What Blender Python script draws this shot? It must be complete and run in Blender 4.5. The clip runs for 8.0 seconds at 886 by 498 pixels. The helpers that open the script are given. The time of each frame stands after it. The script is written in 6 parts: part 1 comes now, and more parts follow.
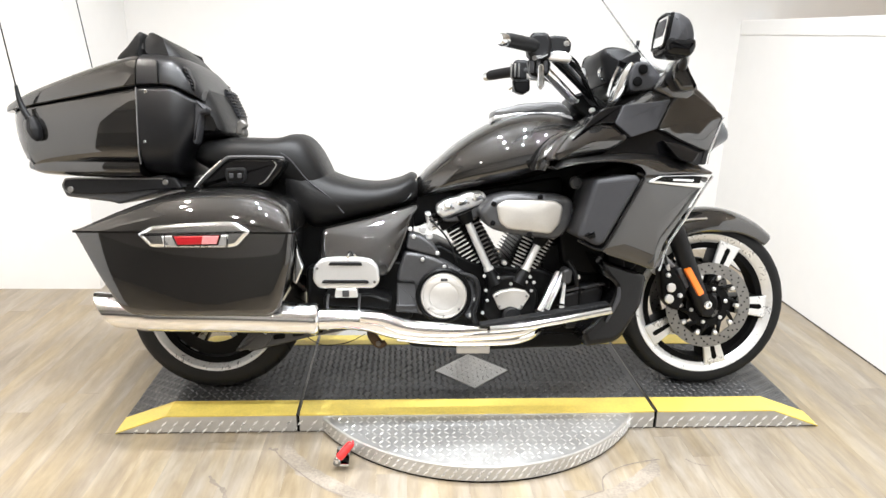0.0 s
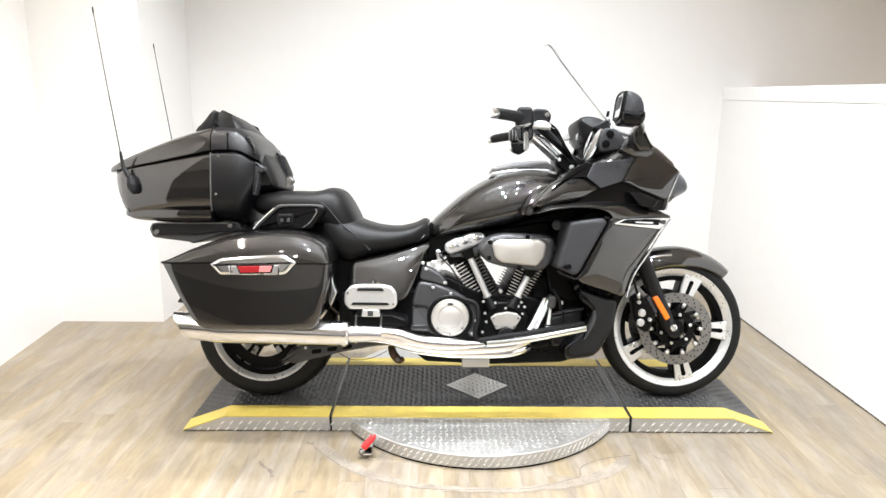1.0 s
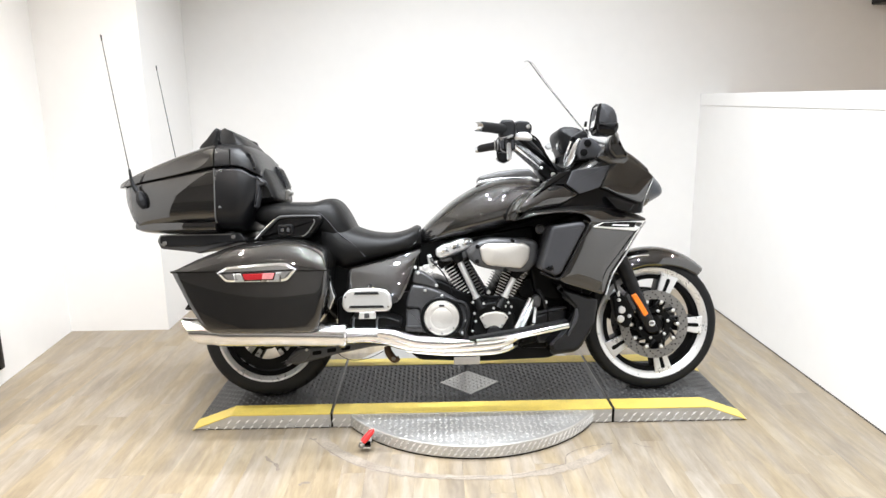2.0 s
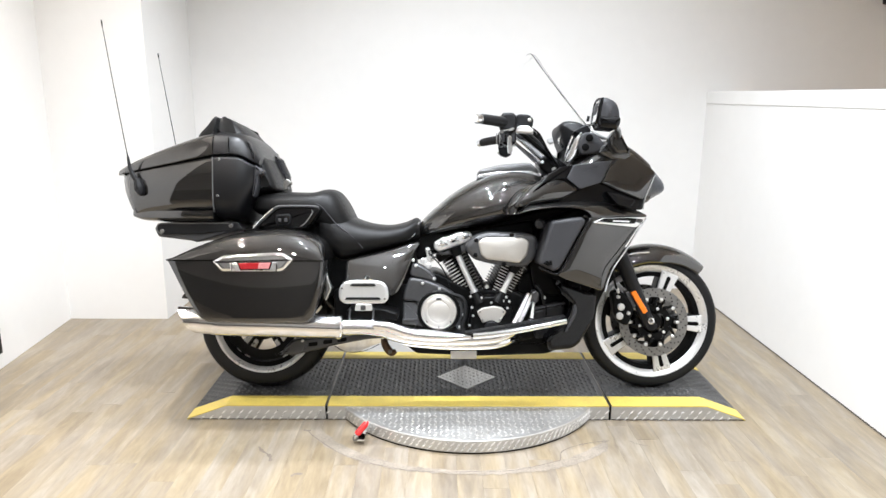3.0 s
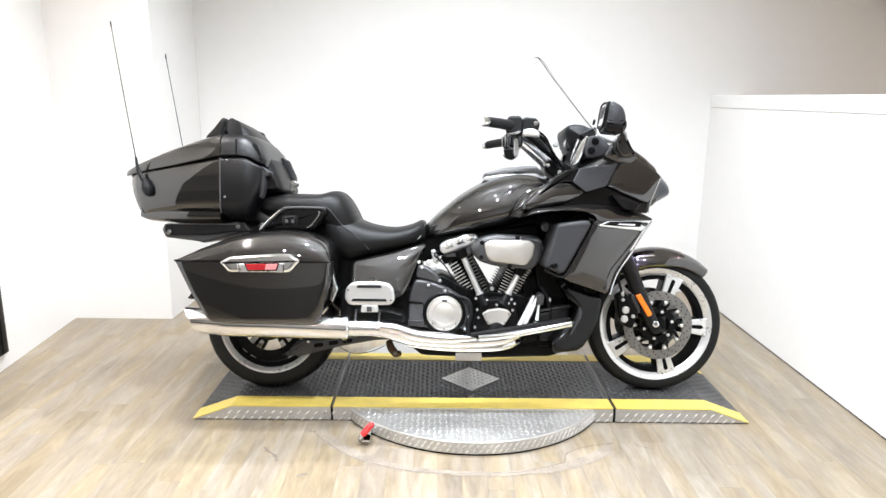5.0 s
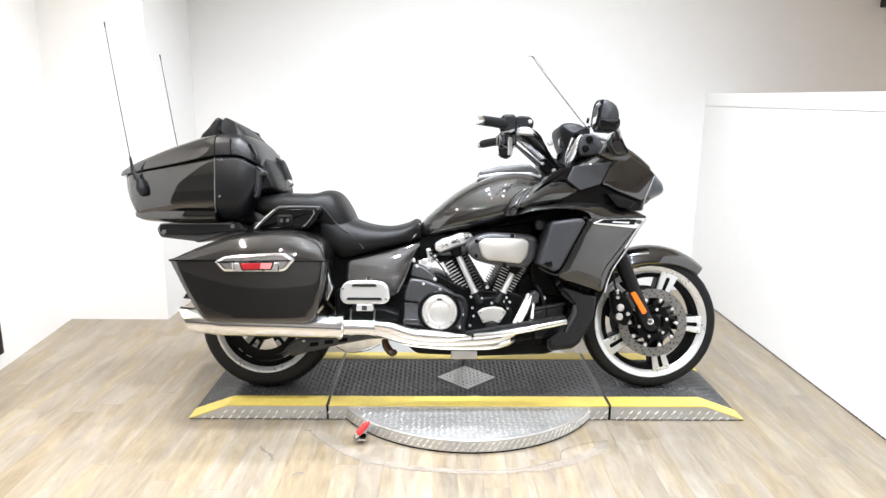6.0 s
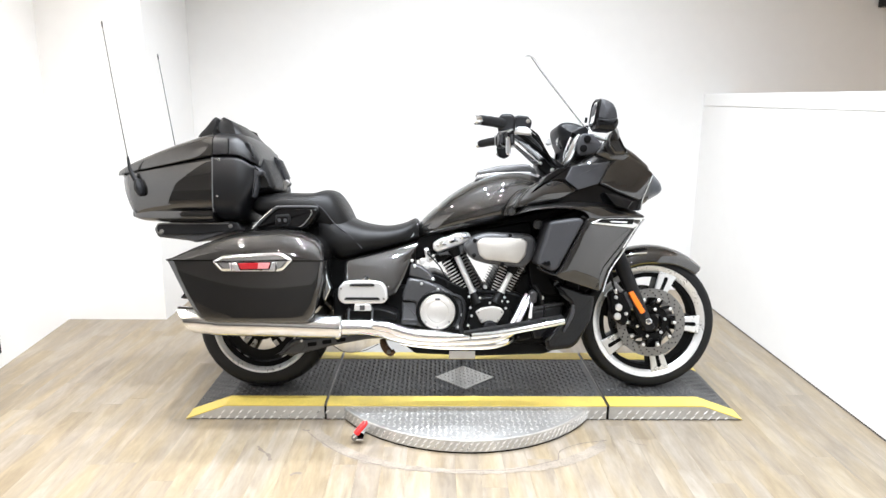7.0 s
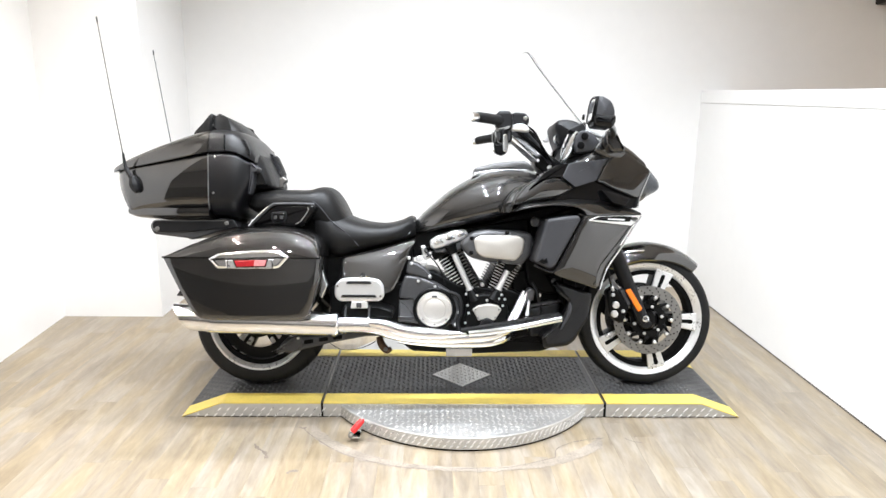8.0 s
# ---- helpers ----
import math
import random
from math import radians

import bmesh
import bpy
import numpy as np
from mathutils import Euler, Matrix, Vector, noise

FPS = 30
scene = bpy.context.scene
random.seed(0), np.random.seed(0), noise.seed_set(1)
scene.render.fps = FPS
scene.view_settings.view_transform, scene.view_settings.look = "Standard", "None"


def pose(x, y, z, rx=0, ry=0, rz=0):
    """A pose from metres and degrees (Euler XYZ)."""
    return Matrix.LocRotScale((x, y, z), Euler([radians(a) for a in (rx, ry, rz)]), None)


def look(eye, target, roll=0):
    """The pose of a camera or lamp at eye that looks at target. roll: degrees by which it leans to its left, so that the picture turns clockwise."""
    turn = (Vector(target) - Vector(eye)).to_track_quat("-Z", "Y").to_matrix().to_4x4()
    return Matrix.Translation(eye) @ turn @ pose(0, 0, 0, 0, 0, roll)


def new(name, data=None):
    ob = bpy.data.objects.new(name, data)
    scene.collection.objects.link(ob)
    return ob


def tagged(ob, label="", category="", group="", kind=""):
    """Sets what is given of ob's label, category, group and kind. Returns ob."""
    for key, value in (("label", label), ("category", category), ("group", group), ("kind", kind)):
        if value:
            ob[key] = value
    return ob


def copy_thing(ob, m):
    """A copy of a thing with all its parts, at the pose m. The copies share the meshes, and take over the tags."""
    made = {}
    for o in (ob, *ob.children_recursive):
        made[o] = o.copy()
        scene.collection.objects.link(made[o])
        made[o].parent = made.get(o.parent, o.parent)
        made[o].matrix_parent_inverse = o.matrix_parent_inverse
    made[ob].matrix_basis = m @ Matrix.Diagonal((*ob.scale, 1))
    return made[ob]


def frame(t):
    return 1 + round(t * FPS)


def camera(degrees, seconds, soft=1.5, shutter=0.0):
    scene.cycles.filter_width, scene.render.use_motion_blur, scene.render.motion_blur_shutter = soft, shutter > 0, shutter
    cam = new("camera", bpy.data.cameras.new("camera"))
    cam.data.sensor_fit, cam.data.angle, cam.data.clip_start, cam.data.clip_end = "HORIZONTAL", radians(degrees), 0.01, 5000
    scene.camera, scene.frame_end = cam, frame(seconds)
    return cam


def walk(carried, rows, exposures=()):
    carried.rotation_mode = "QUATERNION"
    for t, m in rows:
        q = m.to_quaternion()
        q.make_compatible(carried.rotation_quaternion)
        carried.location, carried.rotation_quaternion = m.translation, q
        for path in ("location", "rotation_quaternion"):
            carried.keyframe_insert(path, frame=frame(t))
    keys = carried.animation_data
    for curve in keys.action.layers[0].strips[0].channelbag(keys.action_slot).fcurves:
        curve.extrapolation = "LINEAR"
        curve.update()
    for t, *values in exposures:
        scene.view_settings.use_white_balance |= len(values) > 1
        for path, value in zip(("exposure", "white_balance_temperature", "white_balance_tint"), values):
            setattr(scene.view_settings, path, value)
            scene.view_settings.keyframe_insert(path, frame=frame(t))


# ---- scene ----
cam = camera(66.3, 8.0)
PATH = [
    (0, (-0.239, -2.16, 1.249), (-0.117, -0.258, 0.644), 1.4),
    (0.1, (-0.247, -2.218, 1.279), (-0.128, -0.334, 0.619), 1.0),
    (0.2, (-0.232, -2.274, 1.270), (-0.119, -0.383, 0.629), 0.3),
    (0.3, (-0.263, -2.332, 1.258), (-0.136, -0.422, 0.679), 0.2),
    (0.5, (-0.208, -2.45, 1.286), (-0.122, -0.517, 0.778), 0.3),
    (0.7, (-0.164, -2.549, 1.302), (-0.119, -0.608, 0.820), 1.7),
    (0.9, (-0.155, -2.634, 1.300), (-0.136, -0.690, 0.829), 0.3),
    (1, (-0.168, -2.664, 1.304), (-0.143, -0.714, 0.857), 0.6),
    (1.2, (-0.135, -2.718, 1.337), (-0.128, -0.765, 0.904), 0.4),
    (1.5, (-0.149, -2.806, 1.326), (-0.114, -0.851, 0.905), -0.0),
    (1.7, (-0.151, -2.837, 1.349), (-0.108, -0.884, 0.922), -0.8),
    (2.8, (-0.126, -2.822, 1.322), (-0.11, -0.871, 0.883), 0.5),
    (3, (-0.118, -2.819, 1.324), (-0.098, -0.869, 0.882), 0.4),
    (3.5, (-0.129, -2.818, 1.322), (-0.107, -0.866, 0.886), 0.6),
    (4, (-0.137, -2.822, 1.325), (-0.122, -0.872, 0.882), 0.9),
    (4.5, (-0.131, -2.829, 1.319), (-0.115, -0.878, 0.883), 0.6),
    (4.7, (-0.142, -2.827, 1.33), (-0.125, -0.875, 0.891), 0.7),
    (5.8, (-0.127, -2.836, 1.326), (-0.107, -0.884, 0.887), 0.7),
    (6, (-0.128, -2.835, 1.323), (-0.103, -0.883, 0.886), 0.5),
    (6.5, (-0.124, -2.835, 1.322), (-0.095, -0.884, 0.883), 0.4),
    (7, (-0.124, -2.833, 1.32), (-0.096, -0.881, 0.884), 0.5),
    (7.5, (-0.123, -2.832, 1.316), (-0.093, -0.88, 0.878), 0.5),
    (8, (-0.124, -2.825, 1.322), (-0.087, -0.876, 0.876), 0.6),
]
walk(cam, [(t, look(eye, target, roll)) for t, eye, target, roll in PATH],
     [(0.0, -0.02, 6330, 10), (1.0, -0.02, 6300, 10), (1.5, -0.08, 6250, 10), (3.0, -0.18, 6120, 10), (3.5, -0.2, 6100, 10), (4.0, -0.18, 6100, 10), (4.5, -0.11, 6110, 10), (6.0, -0.02, 6060, 10), (7.0, 0.0, 6060, 10), (8.0, -0.02, 6110, 10)])

# ---- world and lights ----
world = bpy.data.worlds.new("world")
scene.world = world
world.use_nodes = True
world.node_tree.nodes["Background"].inputs[0].default_value = (1.0, 0.97, 0.93, 1)
world.node_tree.nodes["Background"].inputs[1].default_value = 0.3
CEIL = 3.0
LAMP_POWER = 23.0


def downlight_lamp(x, y, power, color):
    d = bpy.data.lights.new("downlight", "AREA")
    d.shape, d.size, d.energy, d.color = "DISK", 0.045, power, color
    d.spread = radians(100 if x > 2 else 96 if x < -1.2 and y > -2 else 126 if x < -0.5 and y > -2 else 150)
    ob = new("downlight_beam", d)
    ob.matrix_world = pose(x, y, CEIL - 0.035)
    return ob


LAMP_SPOTS = [(x, y) for y in (-1.75, -0.75, 0.25) for x in (-1.75, -0.65, 0.1, 0.85)]
LAMP_SPOTS += [(-1.5, -3.2), (0.0, -3.2), (1.5, -3.2), (-1.5, -4.4), (0.0, -4.4), (1.5, -4.4), (3.1, -0.7)]
for lx, ly in LAMP_SPOTS:
    downlight_lamp(lx, ly, LAMP_POWER * (0.5 if lx < -1.2 and ly > -2 else 2.3 if lx > 2 else 0.85 if lx < -1.2 else 1.05 if ly < -3 else 1.02 if ly > 0 else 0.93), (1.0, 0.82, 0.66) if lx > 2 else (1.0, 0.91, 0.81) if lx < -1.2 else (0.955, 0.98, 1.0))

# ---- materials ----
def material(name, color, rough=0.5, metal=0.0, coat=0.0, var=0.0, vscale=6.0, bump=0.0, bscale=60.0, rvar=0.0, spec=0.5, stretch=(1, 1, 1), coat_rough=0.04, coat_ior=1.5):
    """A principled surface with colour variation at two scales, roughness wear and fine relief."""
    m = bpy.data.materials.new(name)
    m.use_nodes = True
    nt = m.node_tree
    b = nt.nodes["Principled BSDF"]
    b.inputs["Base Color"].default_value = (*color, 1)
    b.inputs["Roughness"].default_value = rough
    b.inputs["Metallic"].default_value = metal
    b.inputs["Coat Weight"].default_value = coat
    b.inputs["Coat Roughness"].default_value = coat_rough
    b.inputs["Specular IOR Level"].default_value = spec
    b.inputs["Coat IOR"].default_value = coat_ior
    tc = nt.nodes.new("ShaderNodeTexCoord")
    mp = nt.nodes.new("ShaderNodeMapping")
    mp.inputs["Scale"].default_value = stretch
    nt.links.new(tc.outputs["Object"], mp.inputs["Vector"])
    if var or rvar:
        n1 = nt.nodes.new("ShaderNodeTexNoise")
        n1.inputs["Scale"].default_value, n1.inputs["Detail"].default_value = vscale, 6
        nt.links.new(mp.outputs[0], n1.inputs["Vector"])
        n2 = nt.nodes.new("ShaderNodeTexNoise")
        n2.inputs["Scale"].default_value, n2.inputs["Detail"].default_value = vscale * 9, 4
        nt.links.new(mp.outputs[0], n2.inputs["Vector"])
        mix = nt.nodes.new("ShaderNodeMath")
        mix.operation = "ADD"
        nt.links.new(n1.outputs[0], mix.inputs[0])
        nt.links.new(n2.outputs[0], mix.inputs[1])
        if var:
            mr = nt.nodes.new("ShaderNodeMapRange")
            mr.inputs[1].default_value, mr.inputs[2].default_value = 0.6, 1.4
            mr.inputs[3].default_value, mr.inputs[4].default_value = 1 - var, 1 + var
            nt.links.new(mix.outputs[0], mr.inputs[0])
            mul = nt.nodes.new("ShaderNodeVectorMath")
            mul.operation = "SCALE"
            mul.inputs[0].default_value = color
            nt.links.new(mr.outputs[0], mul.inputs["Scale"])
            nt.links.new(mul.outputs[0], b.inputs["Base Color"])
        if rvar:
            mr2 = nt.nodes.new("ShaderNodeMapRange")
            mr2.inputs[1].default_value, mr2.inputs[2].default_value = 0.6, 1.4
            mr2.inputs[3].default_value, mr2.inputs[4].default_value = max(rough - rvar, 0.02), rough + rvar
            nt.links.new(mix.outputs[0], mr2.inputs[0])
            nt.links.new(mr2.outputs[0], b.inputs["Roughness"])
    if bump:
        n3 = nt.nodes.new("ShaderNodeTexNoise")
        n3.inputs["Scale"].default_value, n3.inputs["Detail"].default_value = bscale, 5
        nt.links.new(mp.outputs[0], n3.inputs["Vector"])
        bp = nt.nodes.new("ShaderNodeBump")
        bp.inputs["Strength"].default_value, bp.inputs["Distance"].default_value = bump, 0.002
        nt.links.new(n3.outputs[0], bp.inputs["Height"])
        nt.links.new(bp.outputs[0], b.inputs["Normal"])
    return m


M_PAINT = material("mocha_metallic_paint", (0.0102, 0.0095, 0.009), 0.36, 0.7, coat=1.0, var=0.12, vscale=40, coat_rough=0.025, coat_ior=1.85)
M_BLACK = material("gloss_black_plastic", (0.003, 0.003, 0.0034), 0.2, spec=0.22, coat=0.15, rvar=0.06, vscale=8)
M_MATTE = material("matte_black_plastic", (0.0055, 0.0055, 0.0062), 0.42, spec=0.25, var=0.15, vscale=12, bump=0.25, bscale=400)
M_COVER = material("satin_black_cover", (0.006, 0.006, 0.0068), 0.3, spec=0.4, var=0.15, vscale=12, bump=0.2, bscale=400)
M_GREY = material("charcoal_textured_plastic", (0.037, 0.037, 0.04), 0.48, spec=0.25, var=0.08, vscale=10, bump=0.2, bscale=500)
M_ENGINE = material("black_engine_enamel", (0.003, 0.003, 0.003), 0.36, spec=0.12, var=0.2, vscale=14, bump=0.15, bscale=250)
M_CASE = material("dark_grey_cast_cover", (0.062, 0.062, 0.064), 0.38, 0.4, var=0.12, vscale=10, bump=0.15, bscale=300)
M_LEATHER = material("black_leather", (0.0055, 0.0053, 0.0053), 0.42, spec=0.24, var=0.2, vscale=9, bump=0.35, bscale=300, rvar=0.08)
M_CHROME = material("chrome", (0.84, 0.87, 0.9), 0.09, 1.0, rvar=0.035, vscale=18)
M_MUFFLER = material("polished_exhaust_chrome", (0.85, 0.86, 0.88), 0.11, 1.0, rvar=0.04, vscale=12)
M_SATIN = material("satin_aluminium", (0.52, 0.495, 0.455), 0.46, 0.7, var=0.06, vscale=20, rvar=0.06)
M_BRIGHT = material("bright_polished_alloy", (0.76, 0.76, 0.75), 0.33, 0.75, var=0.03, vscale=10, rvar=0.04)
M_ALLOY = material("machined_alloy", (0.6, 0.6, 0.6), 0.3, 0.85, var=0.05, vscale=15, rvar=0.08)
M_RIM = material("machined_rim_lip", (0.72, 0.72, 0.715), 0.3, 0.65, var=0.05, vscale=15, rvar=0.06)
M_RUBBER = material("tyre_rubber", (0.006, 0.006, 0.0063), 0.58, spec=0.25, var=0.25, vscale=10, bump=0.2, bscale=180, rvar=0.1)
M_GROOVE = material("tyre_groove_shade", (0.002, 0.002, 0.002), 0.9, spec=0.1)
# Near-black that paints the shade inside gaps and seams.
M_SEAM = material("seam_shade_black", (0.004, 0.004, 0.004), 0.7, spec=0.2)
M_SCREENEDGE = material("cut_acrylic_edge", (0.5, 0.51, 0.52), 0.4)
M_PAD = material("grey_console_vinyl", (0.11, 0.108, 0.107), 0.42, var=0.1, vscale=12, bump=0.3, bscale=300)
M_STEEL = material("brake_disc_steel", (0.23, 0.225, 0.215), 0.36, 0.9, var=0.1, vscale=25, rvar=0.08)
M_RED = material("red_reflector", (0.3, 0.01, 0.014), 0.15, coat=0.8, var=0.1, vscale=120)
M_PINK = material("pale_red_reflector", (0.5, 0.2, 0.2), 0.2, coat=0.8, var=0.3, vscale=150)
M_ORANGE = material("orange_reflector", (0.9, 0.2, 0.01), 0.2, coat=0.8, var=0.06, vscale=120)
# Black of the rim wells; also paints the shade inside slots and ports.
M_PIT = material("black_rim_well_and_hole_shade", (0.0025, 0.0025, 0.0025), 0.75, spec=0.08, var=0.2, vscale=8)
M_LINEN = material("pale_print", (0.75, 0.75, 0.75), 0.4)
M_WALL = material("white_wall_paint", (0.83, 0.818, 0.8), 0.55, var=0.015, vscale=1.5, bump=0.12, bscale=160, spec=0.35)
M_CEIL = material("white_ceiling_paint", (0.82, 0.81, 0.79), 0.8, var=0.02, vscale=2)
M_GAP = material("dark_joint", (0.3, 0.25, 0.19), 0.8, var=0.2, vscale=5)
M_YELLOW = material("worn_yellow_paint", (0.66, 0.51, 0.11), 0.5, var=0.16, vscale=14, bump=0.3, bscale=120, rvar=0.1)
M_DECK = material("black_checker_plate", (0.07, 0.07, 0.07), 0.42, 0.4, var=0.35, vscale=5, bump=0.2, bscale=120, rvar=0.12)
M_PLATE = material("aluminium_tread_plate", (0.53, 0.525, 0.512), 0.42, 0.75, var=0.12, vscale=6, bump=0.2, bscale=150, rvar=0.12)
M_TREAD = material("bright_tread", (0.78, 0.77, 0.75), 0.3, 0.7, var=0.1, vscale=20, rvar=0.08)
# Lighter than the deck: the glint on the raised treads is painted in.
M_DECKTREAD = material("black_tread_glint", (0.16, 0.16, 0.16), 0.42, 0.7, var=0.35, vscale=6, rvar=0.08)
M_DIM = material("grey_showroom_wall", (0.38, 0.37, 0.355), 0.8, var=0.06, vscale=2)
M_DADO = material("dark_reflection_dado", (0.13, 0.126, 0.12), 0.6, var=0.1, vscale=3)
M_BEIGE = material("beige_wall_paint", (0.72, 0.65, 0.55), 0.7, var=0.03, vscale=2)
M_FOOT = material("dark_wall_foot", (0.05, 0.04, 0.035), 0.8, var=0.2, vscale=9)
M_SCUFF = material("grey_scuff", (0.2, 0.17, 0.14), 0.7, var=0.3, vscale=30)
M_FILLER = material("grey_floor_filler", (0.255, 0.22, 0.178), 0.5, var=0.35, vscale=14, bump=0.2, bscale=80, rvar=0.1)
M_RUST = material("bronze_brown_casting", (0.1, 0.06, 0.035), 0.45, 0.6, var=0.35, vscale=25, bump=0.3, bscale=120)
M_REDGRIP = material("red_vinyl_grip", (0.7, 0.03, 0.03), 0.35, var=0.1, vscale=30)


def glass(name, color, rough=0.0, ior=1.45):
    m = bpy.data.materials.new(name)
    m.use_nodes = True
    b = m.node_tree.nodes["Principled BSDF"]
    b.inputs["Base Color"].default_value = (*color, 1)
    b.inputs["Roughness"].default_value, b.inputs["IOR"].default_value = rough, ior
    b.inputs["Transmission Weight"].default_value = 1.0
    return m


M_SCREEN = glass("clear_acrylic", (0.99, 0.995, 0.995), 0.0, 1.03)
M_NOSE = material("smoked_lamp_glass", (0.02, 0.026, 0.036), 0.2, spec=0.3)
M_MIRROR = material("mirror_glass", (0.9, 0.9, 0.9), 0.01, 1.0)


def plank_material():
    m = material("vinyl_oak_plank", (0.55, 0.44, 0.31), 0.38)
    nt = m.node_tree
    b = nt.nodes["Principled BSDF"]
    info = nt.nodes.new("ShaderNodeObjectInfo")
    geo = nt.nodes.new("ShaderNodeNewGeometry")
    tc = nt.nodes.new("ShaderNodeTexCoord")
    add = nt.nodes.new("ShaderNodeMath")
    add.operation = "ADD"
    nt.links.new(info.outputs["Random"], add.inputs[0])
    nt.links.new(geo.outputs["Random Per Island"], add.inputs[1])
    off = nt.nodes.new("ShaderNodeVectorMath")
    off.operation = "SCALE"
    off.inputs[0].default_value = (17.0, 31.0, 7.0)
    nt.links.new(add.outputs[0], off.inputs["Scale"])
    pos = nt.nodes.new("ShaderNodeVectorMath")
    pos.operation = "ADD"
    nt.links.new(tc.outputs["Object"], pos.inputs[0])
    nt.links.new(off.outputs[0], pos.inputs[1])
    mp = nt.nodes.new("ShaderNodeMapping")
    mp.inputs["Scale"].default_value = (13, 2.2, 1)
    nt.links.new(pos.outputs[0], mp.inputs["Vector"])
    grain = nt.nodes.new("ShaderNodeTexNoise")
    grain.inputs["Scale"].default_value, grain.inputs["Detail"].default_value = 1.3, 7
    grain.inputs["Distortion"].default_value = 1.2
    nt.links.new(mp.outputs[0], grain.inputs["Vector"])
    fine = nt.nodes.new("ShaderNodeTexNoise")
    fine.inputs["Scale"].default_value, fine.inputs["Detail"].default_value = 9, 4
    nt.links.new(mp.outputs[0], fine.inputs["Vector"])
    ramp = nt.nodes.new("ShaderNodeValToRGB")
    e = ramp.color_ramp.elements
    e[0].position, e[0].color = 0.3, (0.186, 0.152, 0.112, 1)
    e[1].position, e[1].color = 0.7, (0.318, 0.276, 0.219, 1)
    mid = ramp.color_ramp.elements.new(0.5)
    mid.color = (0.25, 0.208, 0.155, 1)
    mixv = nt.nodes.new("ShaderNodeMath")
    mixv.operation = "MULTIPLY_ADD"
    mixv.inputs[1].default_value, mixv.inputs[2].default_value = 0.25, 0.0
    nt.links.new(fine.outputs[0], mixv.inputs[0])
    tot = nt.nodes.new("ShaderNodeMath")
    tot.operation = "MULTIPLY_ADD"
    tot.inputs[1].default_value = 0.75
    nt.links.new(grain.outputs[0], tot.inputs[0])
    nt.links.new(mixv.outputs[0], tot.inputs[2])
    tone = nt.nodes.new("ShaderNodeMapRange")
    tone.inputs[3].default_value, tone.inputs[4].default_value = -0.06, 0.06
    fr = nt.nodes.new("ShaderNodeMath")
    fr.operation = "FRACT"
    nt.links.new(add.outputs[0], fr.inputs[0])
    nt.links.new(fr.outputs[0], tone.inputs[0])
    s2 = nt.nodes.new("ShaderNodeMath")
    s2.operation = "ADD"
    nt.links.new(tot.outputs[0], s2.inputs[0])
    nt.links.new(tone.outputs[0], s2.inputs[1])
    nt.links.new(s2.outputs[0], ramp.inputs[0])
    hue = nt.nodes.new("ShaderNodeTexNoise")
    hue.inputs["Scale"].default_value, hue.inputs["Detail"].default_value = 0.9, 3
    nt.links.new(mp.outputs[0], hue.inputs["Vector"])
    hr = nt.nodes.new("ShaderNodeValToRGB")
    hr.color_ramp.elements[0].position, hr.color_ramp.elements[0].color = 0.36, (1.045, 1.0, 0.86, 1)
    hr.color_ramp.elements[1].position, hr.color_ramp.elements[1].color = 0.62, (0.97, 0.99, 1.03, 1)
    nt.links.new(hue.outputs[0], hr.inputs[0])
    tint = nt.nodes.new("ShaderNodeVectorMath")
    tint.operation = "MULTIPLY"
    nt.links.new(ramp.outputs[0], tint.inputs[0])
    nt.links.new(hr.outputs[0], tint.inputs[1])
    nt.links.new(tint.outputs[0], b.inputs["Base Color"])
    bp = nt.nodes.new("ShaderNodeBump")
    bp.inputs["Strength"].default_value, bp.inputs["Distance"].default_value = 0.2, 0.001
    nt.links.new(fine.outputs[0], bp.inputs["Height"])
    nt.links.new(bp.outputs[0], b.inputs["Normal"])
    rr = nt.nodes.new("ShaderNodeMapRange")
    rr.inputs[3].default_value, rr.inputs[4].default_value = 0.3, 0.55
    nt.links.new(grain.outputs[0], rr.inputs[0])
    nt.links.new(rr.outputs[0], b.inputs["Roughness"])
    return m


M_PLANK = plank_material()

# ---- shape helpers ----
def part(name, bm, mat, parent=None, label="", smooth=True, angle=35):
    """Links a bmesh as one mesh object under a thing or a part."""
    bmesh.ops.recalc_face_normals(bm, faces=bm.faces[:])
    for f in bm.faces:
        f.smooth = smooth and len(f.verts) < 5
    lim = radians(angle)
    for e in bm.edges:
        if len(e.link_faces) == 2 and e.calc_face_angle(0) > lim:
            e.smooth = False
    me = bpy.data.meshes.new(name)
    bm.to_mesh(me)
    bm.free()
    me.materials.append(mat)
    ob = new(name, me)
    if parent:
        ob.parent = parent
    if label:
        ob["label"] = label
    return ob


def mesh(verts, faces):
    bm = bmesh.new()
    vs = [bm.verts.new(v) for v in verts]
    for f in faces:
        try:
            bm.faces.new([vs[i] for i in f])
        except ValueError:
            pass
    return bm


def joined(*bms):
    out = bmesh.new()
    for b in bms:
        me = bpy.data.meshes.new("tmp")
        b.to_mesh(me)
        b.free()
        out.from_mesh(me)
        bpy.data.meshes.remove(me)
    return out


def box(x0, x1, y0, y1, z0, z1, bevel=0.0):
    bm = bmesh.new()
    bmesh.ops.create_cube(bm, size=1, matrix=Matrix.LocRotScale(((x0 + x1) / 2, (y0 + y1) / 2, (z0 + z1) / 2), None, (x1 - x0, y1 - y0, z1 - z0)))
    if bevel:
        bmesh.ops.bevel(bm, geom=bm.edges[:], offset=bevel, segments=2, affect="EDGES", profile=0.6)
    return bm


